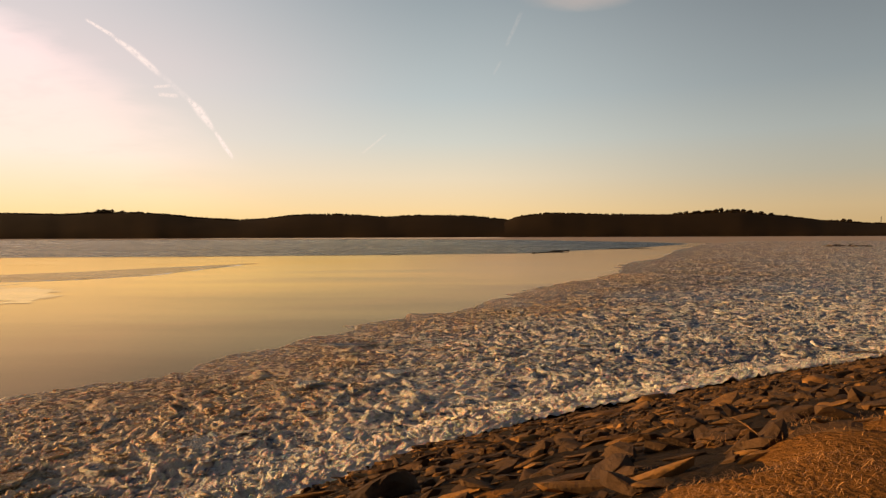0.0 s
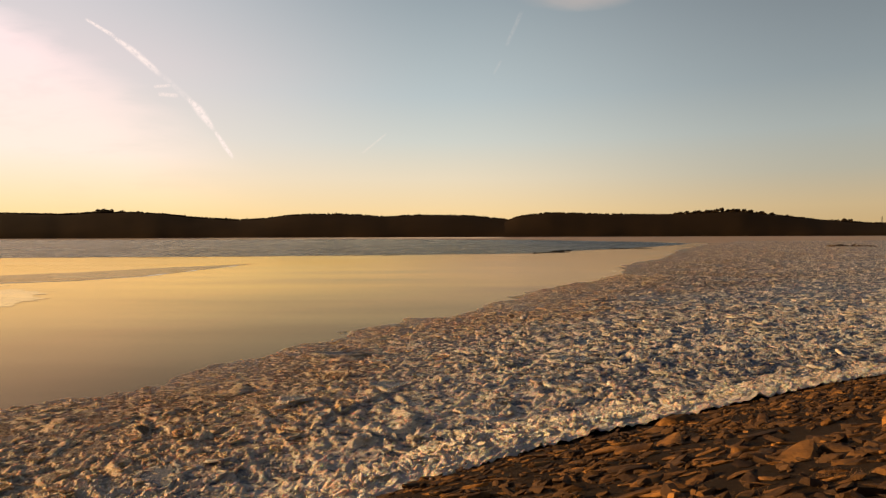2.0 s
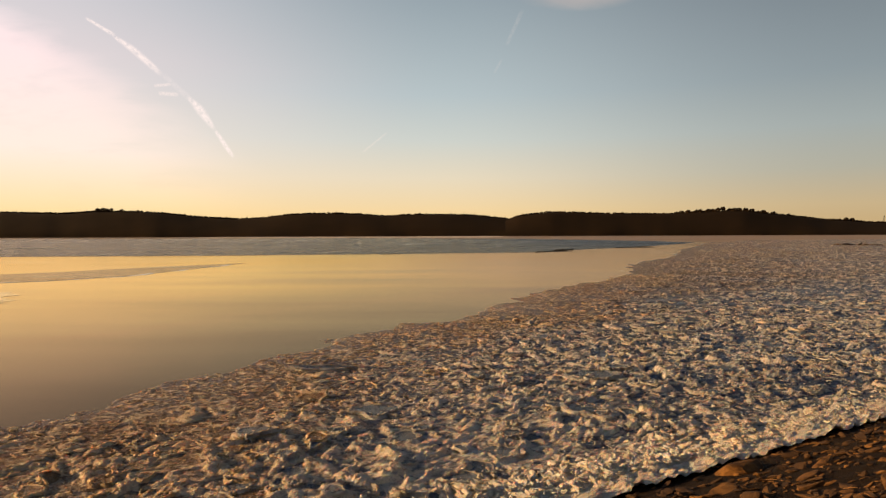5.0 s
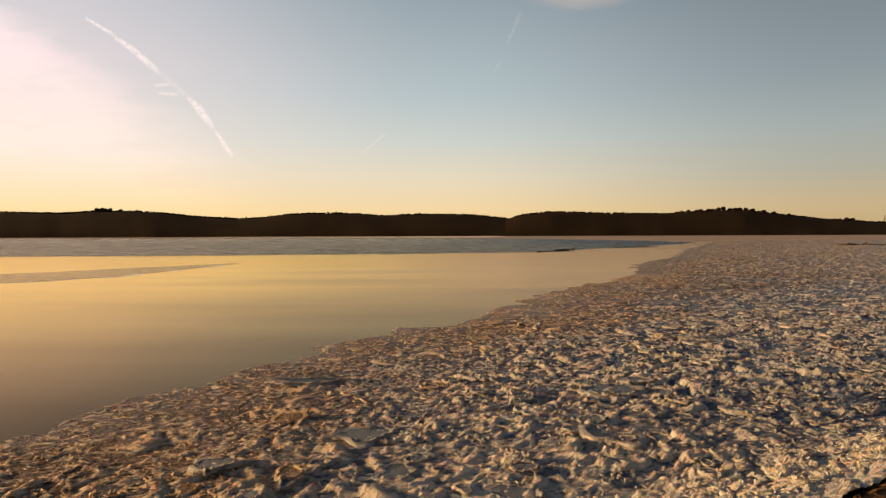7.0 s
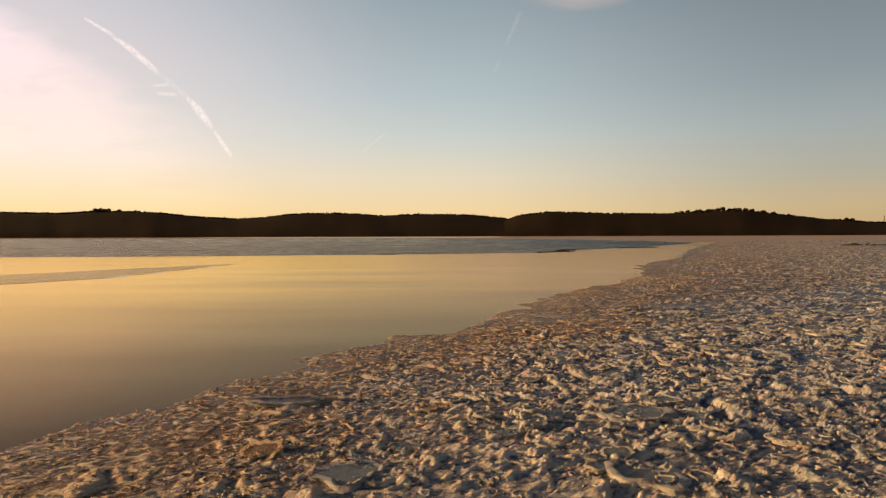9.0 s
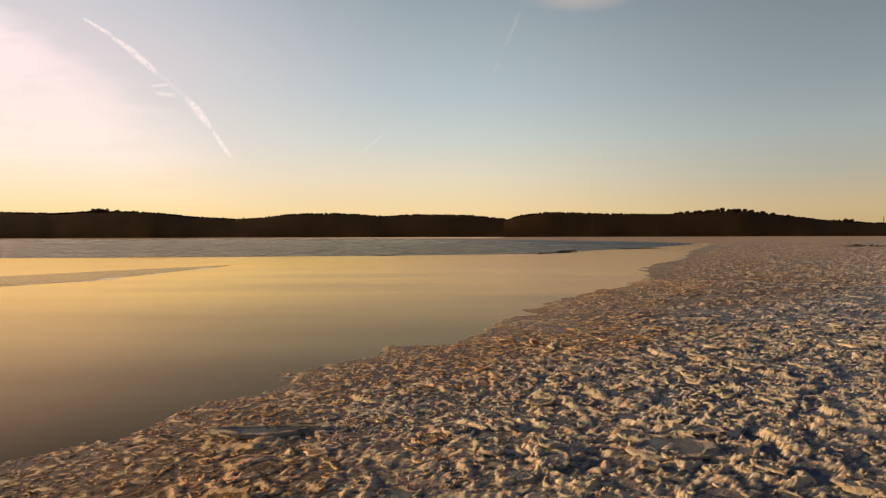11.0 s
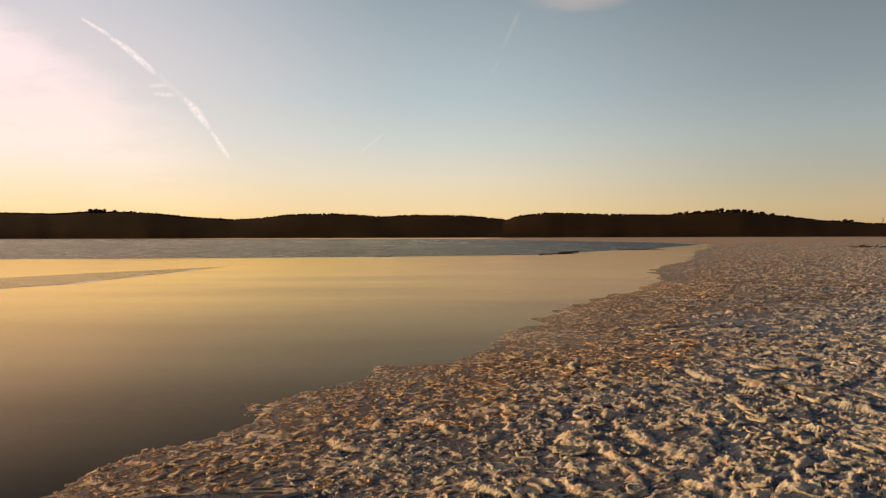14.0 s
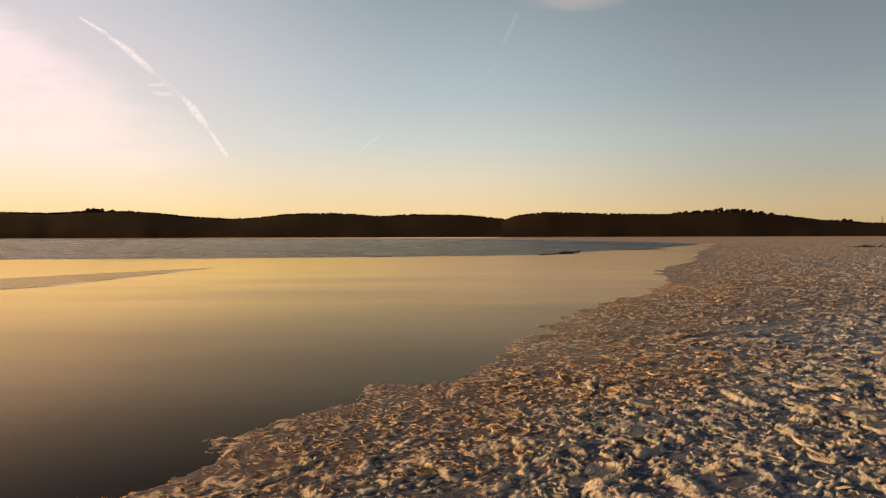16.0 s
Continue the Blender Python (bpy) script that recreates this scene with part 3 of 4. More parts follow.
def slab_shape(seed, sx_, sy_, sz_, points):
    """An angular broken stone: the hull of scattered points, its corners worn."""
    r = np.random.default_rng(seed)
    bm = bmesh.new()
    for _ in range(points):
        p = r.normal(size=3)
        p = np.sign(p) * np.abs(p / np.linalg.norm(p)) ** 0.75 * r.uniform(0.88, 1.05)
        bm.verts.new((p[0] * sx_, p[1] * sy_, p[2] * sz_))
    res = bmesh.ops.convex_hull(bm, input=list(bm.verts))
    bmesh.ops.delete(bm, geom=[g for g in res["geom_interior"] if isinstance(g, bmesh.types.BMVert)], context="VERTS")
    bmesh.ops.triangulate(bm, faces=list(bm.faces))
    bm.verts.index_update()
    v = np.array([p.co[:] for p in bm.verts])
    f = np.array([[p.index for p in q.verts] for q in bm.faces])
    bm.free()
    return v, f, np.zeros(len(f), np.int32)


FULL = ((0.45, 0.40, 0.03), (0.80, 0.42, 0.06), (0.87, 0.85, 0.22), (0.95, 0.95, 0.25), (1.01, 0.40, 0.2), (1.03, -0.9, 0.1))
PLAIN = ((0.40, 0.40, 0.03), (0.76, 0.45, 0.08), (0.90, 0.9, 0.22), (1.02, 0.30, 0.2), (1.05, -0.9, 0.1))
SPARE = ((0.78, 0.5, 0.2), (1.0, 0.45, 0.25), (0.96, -0.4, 0.1))
plates_mid = [plate_shape(16, 820 + k, FULL) for k in range(16)]
plates_small = [plate_shape(10, 850 + k, PLAIN) for k in range(16)]
plates_near = [plate_shape(26, 100 + k, FULL) for k in range(12)]
plates_far = [plate_shape(8, 140 + k, SPARE) for k in range(8)]
lumps_near = [lump_shape(200 + k, 2, 0.6, 0.17) for k in range(10)]
lumps_far = [lump_shape(230 + k, 1, 0.8, 0.2) for k in range(14)]
shards = [slab_shape(260 + k, 1.0, 0.55 + 0.05 * (k % 6), 0.25 + 0.05 * (k % 4), 10) for k in range(12)]


def turned(yaw, tilt_x, tilt_y, scale):
    """Rotation and scale matrices for arrays of angles and (n, 3) scales."""
    n = len(yaw)
    cz, sn = np.cos(yaw), np.sin(yaw)
    spin = np.zeros((n, 3, 3))
    spin[:, 0, 0], spin[:, 0, 1], spin[:, 1, 0], spin[:, 1, 1], spin[:, 2, 2] = cz, -sn, sn, cz, 1
    lean = np.zeros((n, 3, 3))
    lean[:] = np.eye(3)
    lean[:, 0, 2], lean[:, 2, 0] = np.sin(tilt_x), -np.sin(tilt_x)
    lean[:, 1, 2], lean[:, 2, 1] = np.sin(tilt_y), -np.sin(tilt_y)
    return np.einsum("nij,njk->nik", lean, spin) * scale[:, None, :]


def strew(name, shapes, places, mats, material, parent, label, smooth=True, second=None):
    """Many loose pieces, too many to count, as one mesh."""
    if not len(places):
        return None
    verts, faces, slots, base = [], [], [], 0
    pick = np.arange(len(places)) % len(shapes)
    for k, (v, f, sl) in enumerate(shapes):
        sel = pick == k
        if not sel.any():
            continue
        vv = np.einsum("nij,vj->nvi", mats[sel], v) + places[sel][:, None, :]
        ff = f[None] + (base + np.arange(sel.sum()) * len(v))[:, None, None]
        verts.append(vv.reshape(-1, 3))
        faces.append(ff.reshape(-1, 3))
        slots.append(np.tile(sl, int(sel.sum())))
        base += vv.shape[0] * vv.shape[1]
    return part(name, mesh_of(name, np.concatenate(verts), np.concatenate(faces), material, smooth, np.concatenate(slots), second), parent, label, "stuff")


def scatter(y0, y1, cell, clustered=False):
    """Jittered places on the pack ice between two distances, and how far each lies inside its border."""
    gy_, gx_ = np.meshgrid(np.arange(y0, y1, cell), np.arange(-22, 0.78 * y1 + 6, cell), indexing="ij")
    x = (gx_ + rng.uniform(-0.5, 0.5, gx_.shape) * cell).ravel()
    y = (gy_ + rng.uniform(-0.5, 0.5, gy_.shape) * cell).ravel()
    keep = (x > edge_x(y) - 1.5) & (x < 0.78 * y + 5) & (inland(x, y) < 0.25) & (x > -0.78 * y - 3)
    x, y = x[keep], y[keep]
    z, inner, frost = pack_height(x, y)
    keep = (inner > 0.3) & (rng.uniform(size=len(x)) < (np.clip(0.06 + 1.5 * frost, 0, 1) if clustered else 1.0))
    return x[keep], y[keep], z[keep], inner[keep]


def lay_plates(y0, y1, cell, shapes, typical, share, count_parts=0, loose=0.12):
    """Plates lying on and over one another; count_parts of them as parts of their own."""
    x, y, z, inner = scatter(y0, y1, cell)
    keep = (rng.uniform(size=len(x)) < share * np.interp(y, (26, 42), (1, 0.15)) * np.clip(0.85 + 1.2 * fbm(x * 0.6, y * 0.6, 3, 71), 0.3, 1.2)) & (inland(x, y) < -0.5)
    x, y, z, inner = x[keep], y[keep], z[keep], inner[keep]
    n = len(x)
    wet = wet_and_glow(x, y, inner) > rng.uniform(0.35, 0.75, n)
    big = np.clip((inner - 0.5) / 6, 0, 1)
    size = np.clip(typical * np.exp(rng.normal(0, 0.38, n)), 0.07, 0.62) * (0.35 + 0.65 * big)
    long = rng.uniform(0.6, 1.0, n)
    thick = np.clip(0.014 + 0.085 * size * rng.uniform(0.6, 1.4, n), 0.012, 0.05) * (0.35 + 0.65 * big)
    scale = np.stack([size, size * long, thick], -1)
    steep = 0.035 + 0.14 * (rng.uniform(size=n) < loose)
    mats = turned(rng.uniform(0, 6.28, n), rng.normal(0, 1, n) * steep, rng.normal(0, 1, n) * steep, scale)
    places = np.stack([x, y, z + 0.3 * thick], -1)
    chosen = np.zeros(n, bool)
    if count_parts:
        fit_ = (y > 15) & (y < 34) & (x < 0.55 * y) & (size > 0.16)
        close = np.nonzero(fit_)[0]
        close = rng.permutation(close)[:count_parts]
        chosen[close] = True
        shared = {}
        for i in close:
            key = (int(i) % len(shapes), bool(wet[i]))
            if key not in shared:
                v, f, sl = shapes[key[0]]
                shared[key] = mesh_of("ice_plate", v, f, WET_ICE if key[1] else WHITE_ICE, True, sl, WET_TOP if key[1] else PLATE_TOP)
            ob = part("ice_plate", shared[key], pack)
            m = Matrix([list(row) + [0] for row in mats[i]] + [[0, 0, 0, 1]])
            ob.matrix_local = Matrix.Translation(places[i]) @ m
    for flag, mat, top, word in ((False, WHITE_ICE, PLATE_TOP, "frosted"), (True, WET_ICE, WET_TOP, "wet amber-grey")):
        sel = (wet == flag) & ~chosen
        strew("ice_plates", shapes, places[sel], mats[sel], mat, pack, word + " plates of broken ice frozen together", smooth=True, second=top)
    if size.mean() < 0.1:
        return
    # crumbs frozen along the rims
    m = 16 if count_parts else 7
    who = np.repeat(np.arange(n), m)
    ang = rng.uniform(0, 6.28, n * m)
    ring = np.stack([np.cos(ang), np.sin(ang), 0.6 + 0.5 * rng.uniform(size=n * m)], -1)
    ring[:, :2] *= rng.uniform(0.80, 1.10, n * m)[:, None]
    spot = np.einsum("nij,nj->ni", mats[who], ring) + places[who]
    small = (0.012 + 0.034 * rng.uniform(size=n * m) ** 2) * (0.6 + 0.4 * big[who])
    mats2 = turned(rng.uniform(0, 6.28, n * m), rng.normal(0, 0.3, n * m), rng.normal(0, 0.3, n * m),
                   np.stack([small * rng.uniform(0.8, 1.5, n * m), small, small * rng.uniform(0.6, 1.0, n * m)], -1))
    for flag, mat, word in ((False, WHITE_ICE, "frosted white"), (True, WET_ICE, "wet amber-grey")):
        sel = wet[who] == flag
        strew("rim_crumbs", lumps_far + shards[:2], spot[sel], mats2[sel], mat, pack, word + " crumbs along the rims of plates", smooth=True)


def lay_crumbs(y0, y1, cell, shapes, least, most, share=1.0, border=1e9):
    x, y, z, inner = scatter(y0, y1, cell, True)
    keep = inner < border
    x, y, z, inner = x[keep], y[keep], z[keep], inner[keep]
    heap = np.exp(-((inland(x, y) + 0.6) / 0.9) ** 2)
    keep = rng.uniform(size=len(x)) < share * np.interp(y, (22, 36), (1, 0.5)) * np.clip(0.45 + 2.2 * (fbm(x * 0.8, y * 0.8, 4, 91) + 0.12) + heap, 0.05, 1)
    x, y, z, inner = x[keep], y[keep], z[keep], inner[keep]
    n = len(x)
    wet = wet_and_glow(x, y, inner) > rng.uniform(0.35, 0.75, n)
    size = (least + (most - least) * rng.uniform(size=n) ** 2.6) * (0.4 + 0.6 * np.clip(inner / 4, 0, 1))
    scale = np.stack([size * rng.uniform(0.9, 1.8, n), size, size * rng.uniform(0.5, 0.9, n)], -1)
    mats = turned(rng.uniform(0, 6.28, n), rng.normal(0, 0.18, n), rng.normal(0, 0.18, n), scale)
    places = np.stack([x, y, z + 0.15 * size], -1)
    for flag, mat, word in ((False, WHITE_ICE, "frosted white"), (True, WET_ICE, "wet amber-grey")):
        sel = wet == flag
        strew("ice_crumbs", shapes, places[sel], mats[sel], mat, pack, word + " lumps of crushed ice", smooth=True)


def lay_flakes(y0, y1, cell, least, most, share, border=1e9):
    """Small thin flakes frozen flat into the slush."""
    x, y, z, inner = scatter(y0, y1, cell)
    keep = (inner < border) & (rng.uniform(size=len(x)) < share * np.clip(0.7 + 1.5 * fbm(x * 0.9, y * 0.9, 3, 93), 0.1, 1))
    x, y, z, inner = x[keep], y[keep], z[keep], inner[keep]
    n = len(x)
    wet = wet_and_glow(x, y, inner) > rng.uniform(0.35, 0.75, n)
    size = (least + (most - least) * rng.uniform(size=n) ** 1.7) * (0.6 + 0.4 * np.clip(inner / 4, 0, 1))
    scale = np.stack([size * rng.uniform(1.0, 1.7, n), size, size * rng.uniform(0.25, 0.5, n)], -1)
    mats = turned(rng.normal(0, 0.9, n), rng.normal(0, 0.13, n), rng.normal(0, 0.13, n), scale)
    for flag, mat, word in ((False, WHITE_ICE, "frosted white"), (True, WET_ICE, "wet amber-grey")):
        sel = wet == flag
        strew("ice_flakes", flakes, np.stack([x, y, z + 0.006], -1)[sel], mats[sel], mat, pack, word + " thin flakes of ice", smooth=False, second=WET_TOP if flag else PLATE_TOP)


flakes = [plate_shape(6, 160 + k, ((0.74, 0.34, 0.16), (1.0, -0.3, 0.1))) for k in range(14)]
lay_flakes(12, 62, 0.24, 0.03, 0.10, 0.8, 5)
lay_flakes(14, 62, 0.16, 0.03, 0.08, 1.0, 1.8)
lay_plates(8, 38, 0.52, plates_near, 0.24, 0.22, 300, 0.08)
lay_plates(8, 42, 0.36, plates_mid, 0.16, 0.16, 0, 0.15)
lay_plates(8, 42, 0.27, plates_small, 0.09, 0.16, 0, 0.3)
lay_crumbs(8, 36, 0.14, lumps_far + shards[:4], 0.010, 0.040)
lay_crumbs(15, 60, 0.2, lumps_far + shards[:4], 0.016, 0.055, 1.0, 6)
lay_crumbs(36, 75, 0.34, lumps_far, 0.02, 0.07)
lay_crumbs(75, 150, 0.8, lumps_far, 0.03, 0.09)

# pieces that stand out: a heap of blocks, a long slab and a broad tilted plate
def stand_out(name, shape, x, y, size, yaw, lean, lift, material, top, label):
    v, f, sl = shape
    ob = part(name, mesh_of(name, v, f, material, True, sl, top), pack, label)
    z = float(pack_height(np.array([x]), np.array([y]))[0][0])
    ob.matrix_local = Matrix.Translation((x, y, max(z, 0.02) + lift)) @ pose(0, 0, 0, lean[0], lean[1], yaw) @ Matrix.Diagonal((*size, 1))


for k, (dx, dy, dz, sz_) in enumerate(((0, 0, 0.05, 0.17), (0.12, 0.10, 0.16, 0.11), (-0.10, -0.16, 0.03, 0.13), (-0.14, -0.38, 0.02, 0.11), (0.22, -0.05, 0.02, 0.10))):
    stand_out("ice_block", lumps_near[k], 3.95 + dx, 30.3 + dy, (sz_ * 1.1, sz_, sz_ * 0.95), 40 * k, (8, -6), dz, WHITE_ICE, WHITE_ICE, "upright block of frosted ice")
stand_out("ice_slab", plates_near[3], -3.1, 21.3, (0.9, 0.24, 0.06), 12, (4, 3), 0.05, WHITE_ICE, PLATE_TOP, "long dark slab of clear ice")
stand_out("ice_slab", plates_near[5], 9.0, 27.6, (0.68, 0.55, 0.07), 20, (-3, 4), 0.04, WHITE_ICE, PLATE_TOP, "broad clear plate with a raised rim")
stand_out("ice_slab", plates_near[7], 3.3, 17.2, (0.62, 0.5, 0.07), 70, (3, 3), 0.04, WHITE_ICE, PLATE_TOP, "broad clear plate with a raised rim")

# crushed white ice pushed up along the waterline
n = 7600
x = rng.uniform(-4, 13, n)
y = shore_y(x) - 0.12 + np.abs(rng.normal(0.0, 0.62, n))
z, _, _ = pack_height(x, y)
size = (0.018 + 0.075 * rng.uniform(size=n) ** 2.2) * np.clip(1.2 - x / 11, 0.4, 1)
scale = np.stack([size * rng.uniform(0.9, 2.2, n), size, size * rng.uniform(0.4, 0.9, n)], -1)
heaped = np.stack([x, y, np.maximum(z, bank_z(x, y)) + 0.3 * size], -1)
strew("shore_ice", lumps_far + shards[:8], heaped, turned(rng.uniform(0, 6.28, n), rng.normal(0, 0.25, n), rng.normal(0, 0.25, n), 0.8 * scale),
      CRUSHED, pack, "white crushed ice pushed up against the bank", smooth=False)

# ---- stones of the bank ----
def worn(shape, seed):
    """A stone with its edges worn round and its faces pitted."""
    bm = bmesh.new()
    vs = [bm.verts.new(v) for v in shape[0]]
    for f in shape[1]:
        bm.faces.new([vs[i] for i in f])
    bmesh.ops.subdivide_edges(bm, edges=list(bm.edges), cuts=2, use_grid_fill=True)
    for _ in range(2):
        bmesh.ops.smooth_vert(bm, verts=list(bm.verts), factor=0.4, use_axis_x=True, use_axis_y=True, use_axis_z=True)
    bmesh.ops.triangulate(bm, faces=list(bm.faces))
    bm.verts.index_update()
    v = np.array([q.co[:] for q in bm.verts])
    f = np.array([[q.index for q in g.verts] for g in bm.faces])
    bm.free()
    r = np.random.default_rng(seed)
    return v * (1 + r.normal(0, 0.022, (len(v), 1))), f, np.zeros(len(f), np.int32)


SLABS = [slab_shape(300 + k, 1.0, 0.26 + 0.05 * (k % 5), 0.10 + 0.03 * (k % 4), 20) for k in range(12)]
BLOCKS = [slab_shape(330 + k, 1.0, 0.75, 0.5, 16) for k in range(10)]
WORN = {1: [worn(q, 900 + k) for k, q in enumerate(SLABS)], 0: [worn(q, 930 + k) for k, q in enumerate(BLOCKS)]}
ALONG = math.atan2(0.47, 0.88)
taken = []


def lay_stone(x, y, size, shape, material, sunk=0.46, yaw=None, lift=0.0):
    yaw = ALONG + rng.normal(0, 0.35) if yaw is None else yaw
    key = (shape[1], shape[2], material.name)
    if key not in STONE_MESH:
        STONE_MESH[key] = mesh_of("stone", *WORN[shape[1]][shape[2]][:2], material, False)
    ob = tagged(new("stone", STONE_MESH[key]), STONE_WORDS[(shape[1], material.name)], "stone", "stones of the bank")
    slope = Matrix.Rotation(-0.31 + rng.normal(0, 0.13), 4, (math.cos(ALONG), math.sin(ALONG), 0))
    tall = size * (0.2 if shape[1] else 0.5)
    z = float(bank_z(np.array(x), np.array(y))) + tall * (1 - 2 * sunk) + lift
    ob.matrix_world = Matrix.Translation((x, y, z)) @ slope @ pose(0, 0, 0, rng.normal(0, 7), rng.normal(0, 7), math.degrees(yaw)) @ Matrix.Scale(size, 4)
    taken.append((x, y, size))


STONE_MESH = {}
STONE_WORDS = {(1, SANDSTONE.name): "flat warm brown sandstone slab lying on the bank", (0, SANDSTONE.name): "warm brown broken block of stone on the bank",
               (1, GREYSTONE.name): "flat grey-brown stone slab lying on the bank", (0, GREYSTONE.name): "grey-brown broken block of stone on the bank"}
# the slabs and boulders that stand out, then the rest at random between them
for k, (x, y, size, flat) in enumerate(((3.95, 8.55, 0.50, 1), (3.05, 6.25, 0.55, 1), (3.2, 9.35, 0.62, 1), (1.95, 2.95, 0.2, 0), (0.95, 3.95, 0.4, 1),
                                        (1.25, 4.3, 0.16, 0), (4.5, 7.7, 0.14, 0), (2.1, 10.2, 0.30, 1), (2.1, 4.75, 0.13, 0), (5.9, 10.4, 0.45, 1),
                                        (1.55, 5.9, 0.48, 1), (2.9, 3.6, 0.30, 1), (2.2, 7.6, 0.5, 1), (5.6, 8.4, 0.42, 1), (1.25, 2.75, 0.20, 1), (1.0, 2.1, 0.16, 1))):
    lay_stone(x, y, size * (0.6 if y < 5 else 0.9), (0, flat, k % 10), SANDSTONE if k % 3 else GREYSTONE)
for k in range(400):
    x, y, size = rng.uniform(-1.5, 10), rng.uniform(3, 16), rng.uniform(0.26, 0.5)
    size *= float(np.interp(inland(np.array(x), np.array(y)), (3, 6.5), (1.0, 0.5)))
    if len(taken) < 62 and 0.9 < float(inland(np.array(x), np.array(y))) < 7.5 and x < 2.5 + 0.75 * y and all((x - a) ** 2 + (y - b) ** 2 > (0.75 * (size + c)) ** 2 for a, b, c in taken):
        lay_stone(x, y, size, (0, 1, k % 10), SANDSTONE, 0.4)
tries = 0
while len(taken) < 300 and tries < 9000:
    tries += 1
    x, y = rng.uniform(-2.5, 12), rng.uniform(1.5, 17.5)
    d = float(inland(np.array(x), np.array(y)))
    if not 0.5 < d < 9.2 or x > 3 + 0.8 * y:
        continue
    size = float(np.clip(rng.lognormal(-1.85, 0.5), 0.08, 0.50))
    size *= float(np.interp(d, (4, 8), (1.0, 0.5)))
    if any((x - a) ** 2 + (y - b) ** 2 < (0.62 * (size + c)) ** 2 for a, b, c in taken):
        continue
    flat = int(rng.uniform() < 0.8)
    lay_stone(x, y, size, (0, flat, int(rng.integers(0, 10))), SANDSTONE if rng.uniform() < 0.6 else GREYSTONE)

n = 16000
x, y = rng.uniform(-3.5, 16, n), rng.uniform(1.5, 20, n)
d = inland(x, y)
keep = (d > -0.1) & (d < 9.8) & (rng.uniform(size=n) < np.clip(0.45 + 1.8 * fbm(x * 0.9, y * 0.9, 3, 111), 0.05, 1))
x, y = x[keep], y[keep]
n = len(x)
size = 0.02 + 0.085 * rng.uniform(size=n) ** 2.2
scale = np.stack([size * rng.uniform(0.9, 1.6, n), size, size * rng.uniform(0.45, 0.9, n)], -1)
strew("rubble", BLOCKS, np.stack([x, y, bank_z(x, y) + size * 0.2], -1), turned(rng.uniform(0, 6.28, n), rng.normal(-0.15, 0.3, n), rng.normal(0.28, 0.3, n), scale),
      GREYSTONE, ground, "small broken stones between the slabs", smooth=False)

n = 7500
x, y = rng.uniform(-3.5, 16, n), rng.uniform(1.5, 20, n)
d = inland(x, y)
keep = (d > 0.25) & (d < 9.6) & (rng.uniform(size=n) < np.clip(0.6 + 1.8 * fbm(x * 0.7, y * 0.7, 3, 113), 0.05, 1))
x, y = x[keep], y[keep]
n = len(x)
size = 0.05 + 0.12 * rng.uniform(size=n) ** 2
scale = np.stack([size * rng.uniform(0.9, 1.4, n), size, size * rng.uniform(0.7, 1.2, n)], -1)
strew("rubble_slabs", SLABS, np.stack([x, y, bank_z(x, y) + 0.01], -1), turned(rng.normal(ALONG, 0.5, n), rng.normal(-0.15, 0.14, n), rng.normal(0.28, 0.14, n), scale),
      SANDSTONE, ground, "small flat brown stones between the slabs", smooth=False)


# ---- dry grass ----
def turf(x, y):
    return inland(x, y) - 9.3 + 3.4 * fbm(x * 0.9, y * 0.9, 3, 121) + 2.2 * fbm(x * 2.6, y * 2.6, 3, 122)


def turf_z(x, y):
    """The uneven top of the thatch; it dips under the soil where no grass grows."""
    return bank_z(x, y) + np.clip(0.05 * turf(x, y), -0.05, 0.03) + 0.05 * fbm(x * 7, y * 7, 3, 125) + 0.07 * fbm(x * 2.6, y * 2.6, 2, 126)


def blades(name, x, y, length, lie, lift, material, label, parent=None, thick=0.0006):
    """Bent blades: three quads each, leaning by lie towards random sides."""
    n = len(x)
    yaw = rng.uniform(0, 6.28, n)
    bend = np.clip(rng.normal(lie, 0.2, n), 0.5, 1.52)
    z = np.maximum(bank_z(x, y), turf_z(x, y)) + lift
    verts = []
    side = np.stack([-np.sin(yaw), np.cos(yaw), np.zeros(n)], -1)
    for k, wide in ((0.0, 1.0), (0.35, 0.9), (0.7, 0.6), (1.0, 0.12)):
        run = length * k
        ang = bend * (0.35 + 0.65 * k)
        centre = np.stack([x + np.cos(yaw) * run * np.sin(ang), y + np.sin(yaw) * run * np.sin(ang), z + run * np.cos(ang)], -1)
        verts += [centre - side * thick * wide, centre + side * thick * wide]
    v = np.stack(verts, 1).reshape(-1, 3)
    quad = np.array([(0, 1, 3, 2), (2, 3, 5, 4), (4, 5, 7, 6)])
    f = (quad[None] + (np.arange(n) * 8)[:, None, None]).reshape(-1, 4)
    ob = new(name, mesh_of(name, v, f, material))
    return tagged(ob, label, "grass", kind="stuff")


n = 90000
mx, my = np.meshgrid(np.concatenate([np.arange(-14, -2, 0.5), np.arange(-2, 7, 0.06), np.arange(7, 24, 0.5)]), np.concatenate([np.arange(-16, -2.4, 0.5), np.arange(-2.4, 5, 0.06), np.arange(5, 13, 0.5)]))
mz = turf_z(mx, my)
tagged(new("turf", mesh_of("turf", np.stack([mx, my, mz], -1).reshape(-1, 3), grid_faces(*mx.shape), THATCH, True)),
       "matted dead grass thatch on top of the bank", "turf", kind="structure")
x, y = rng.uniform(0.2, 3.4, n), rng.uniform(-0.2, 3.4, n)
d = inland(x, y)
cover = turf(x, y)
keep = (cover > -0.1) & (rng.uniform(size=n) < np.clip(0.1 + 1.2 * cover, 0, 1) * np.clip(0.6 + 2.4 * fbm(x * 4, y * 4, 3, 127), 0.1, 1)) & (d < 12.5)
x, y = x[keep], y[keep]
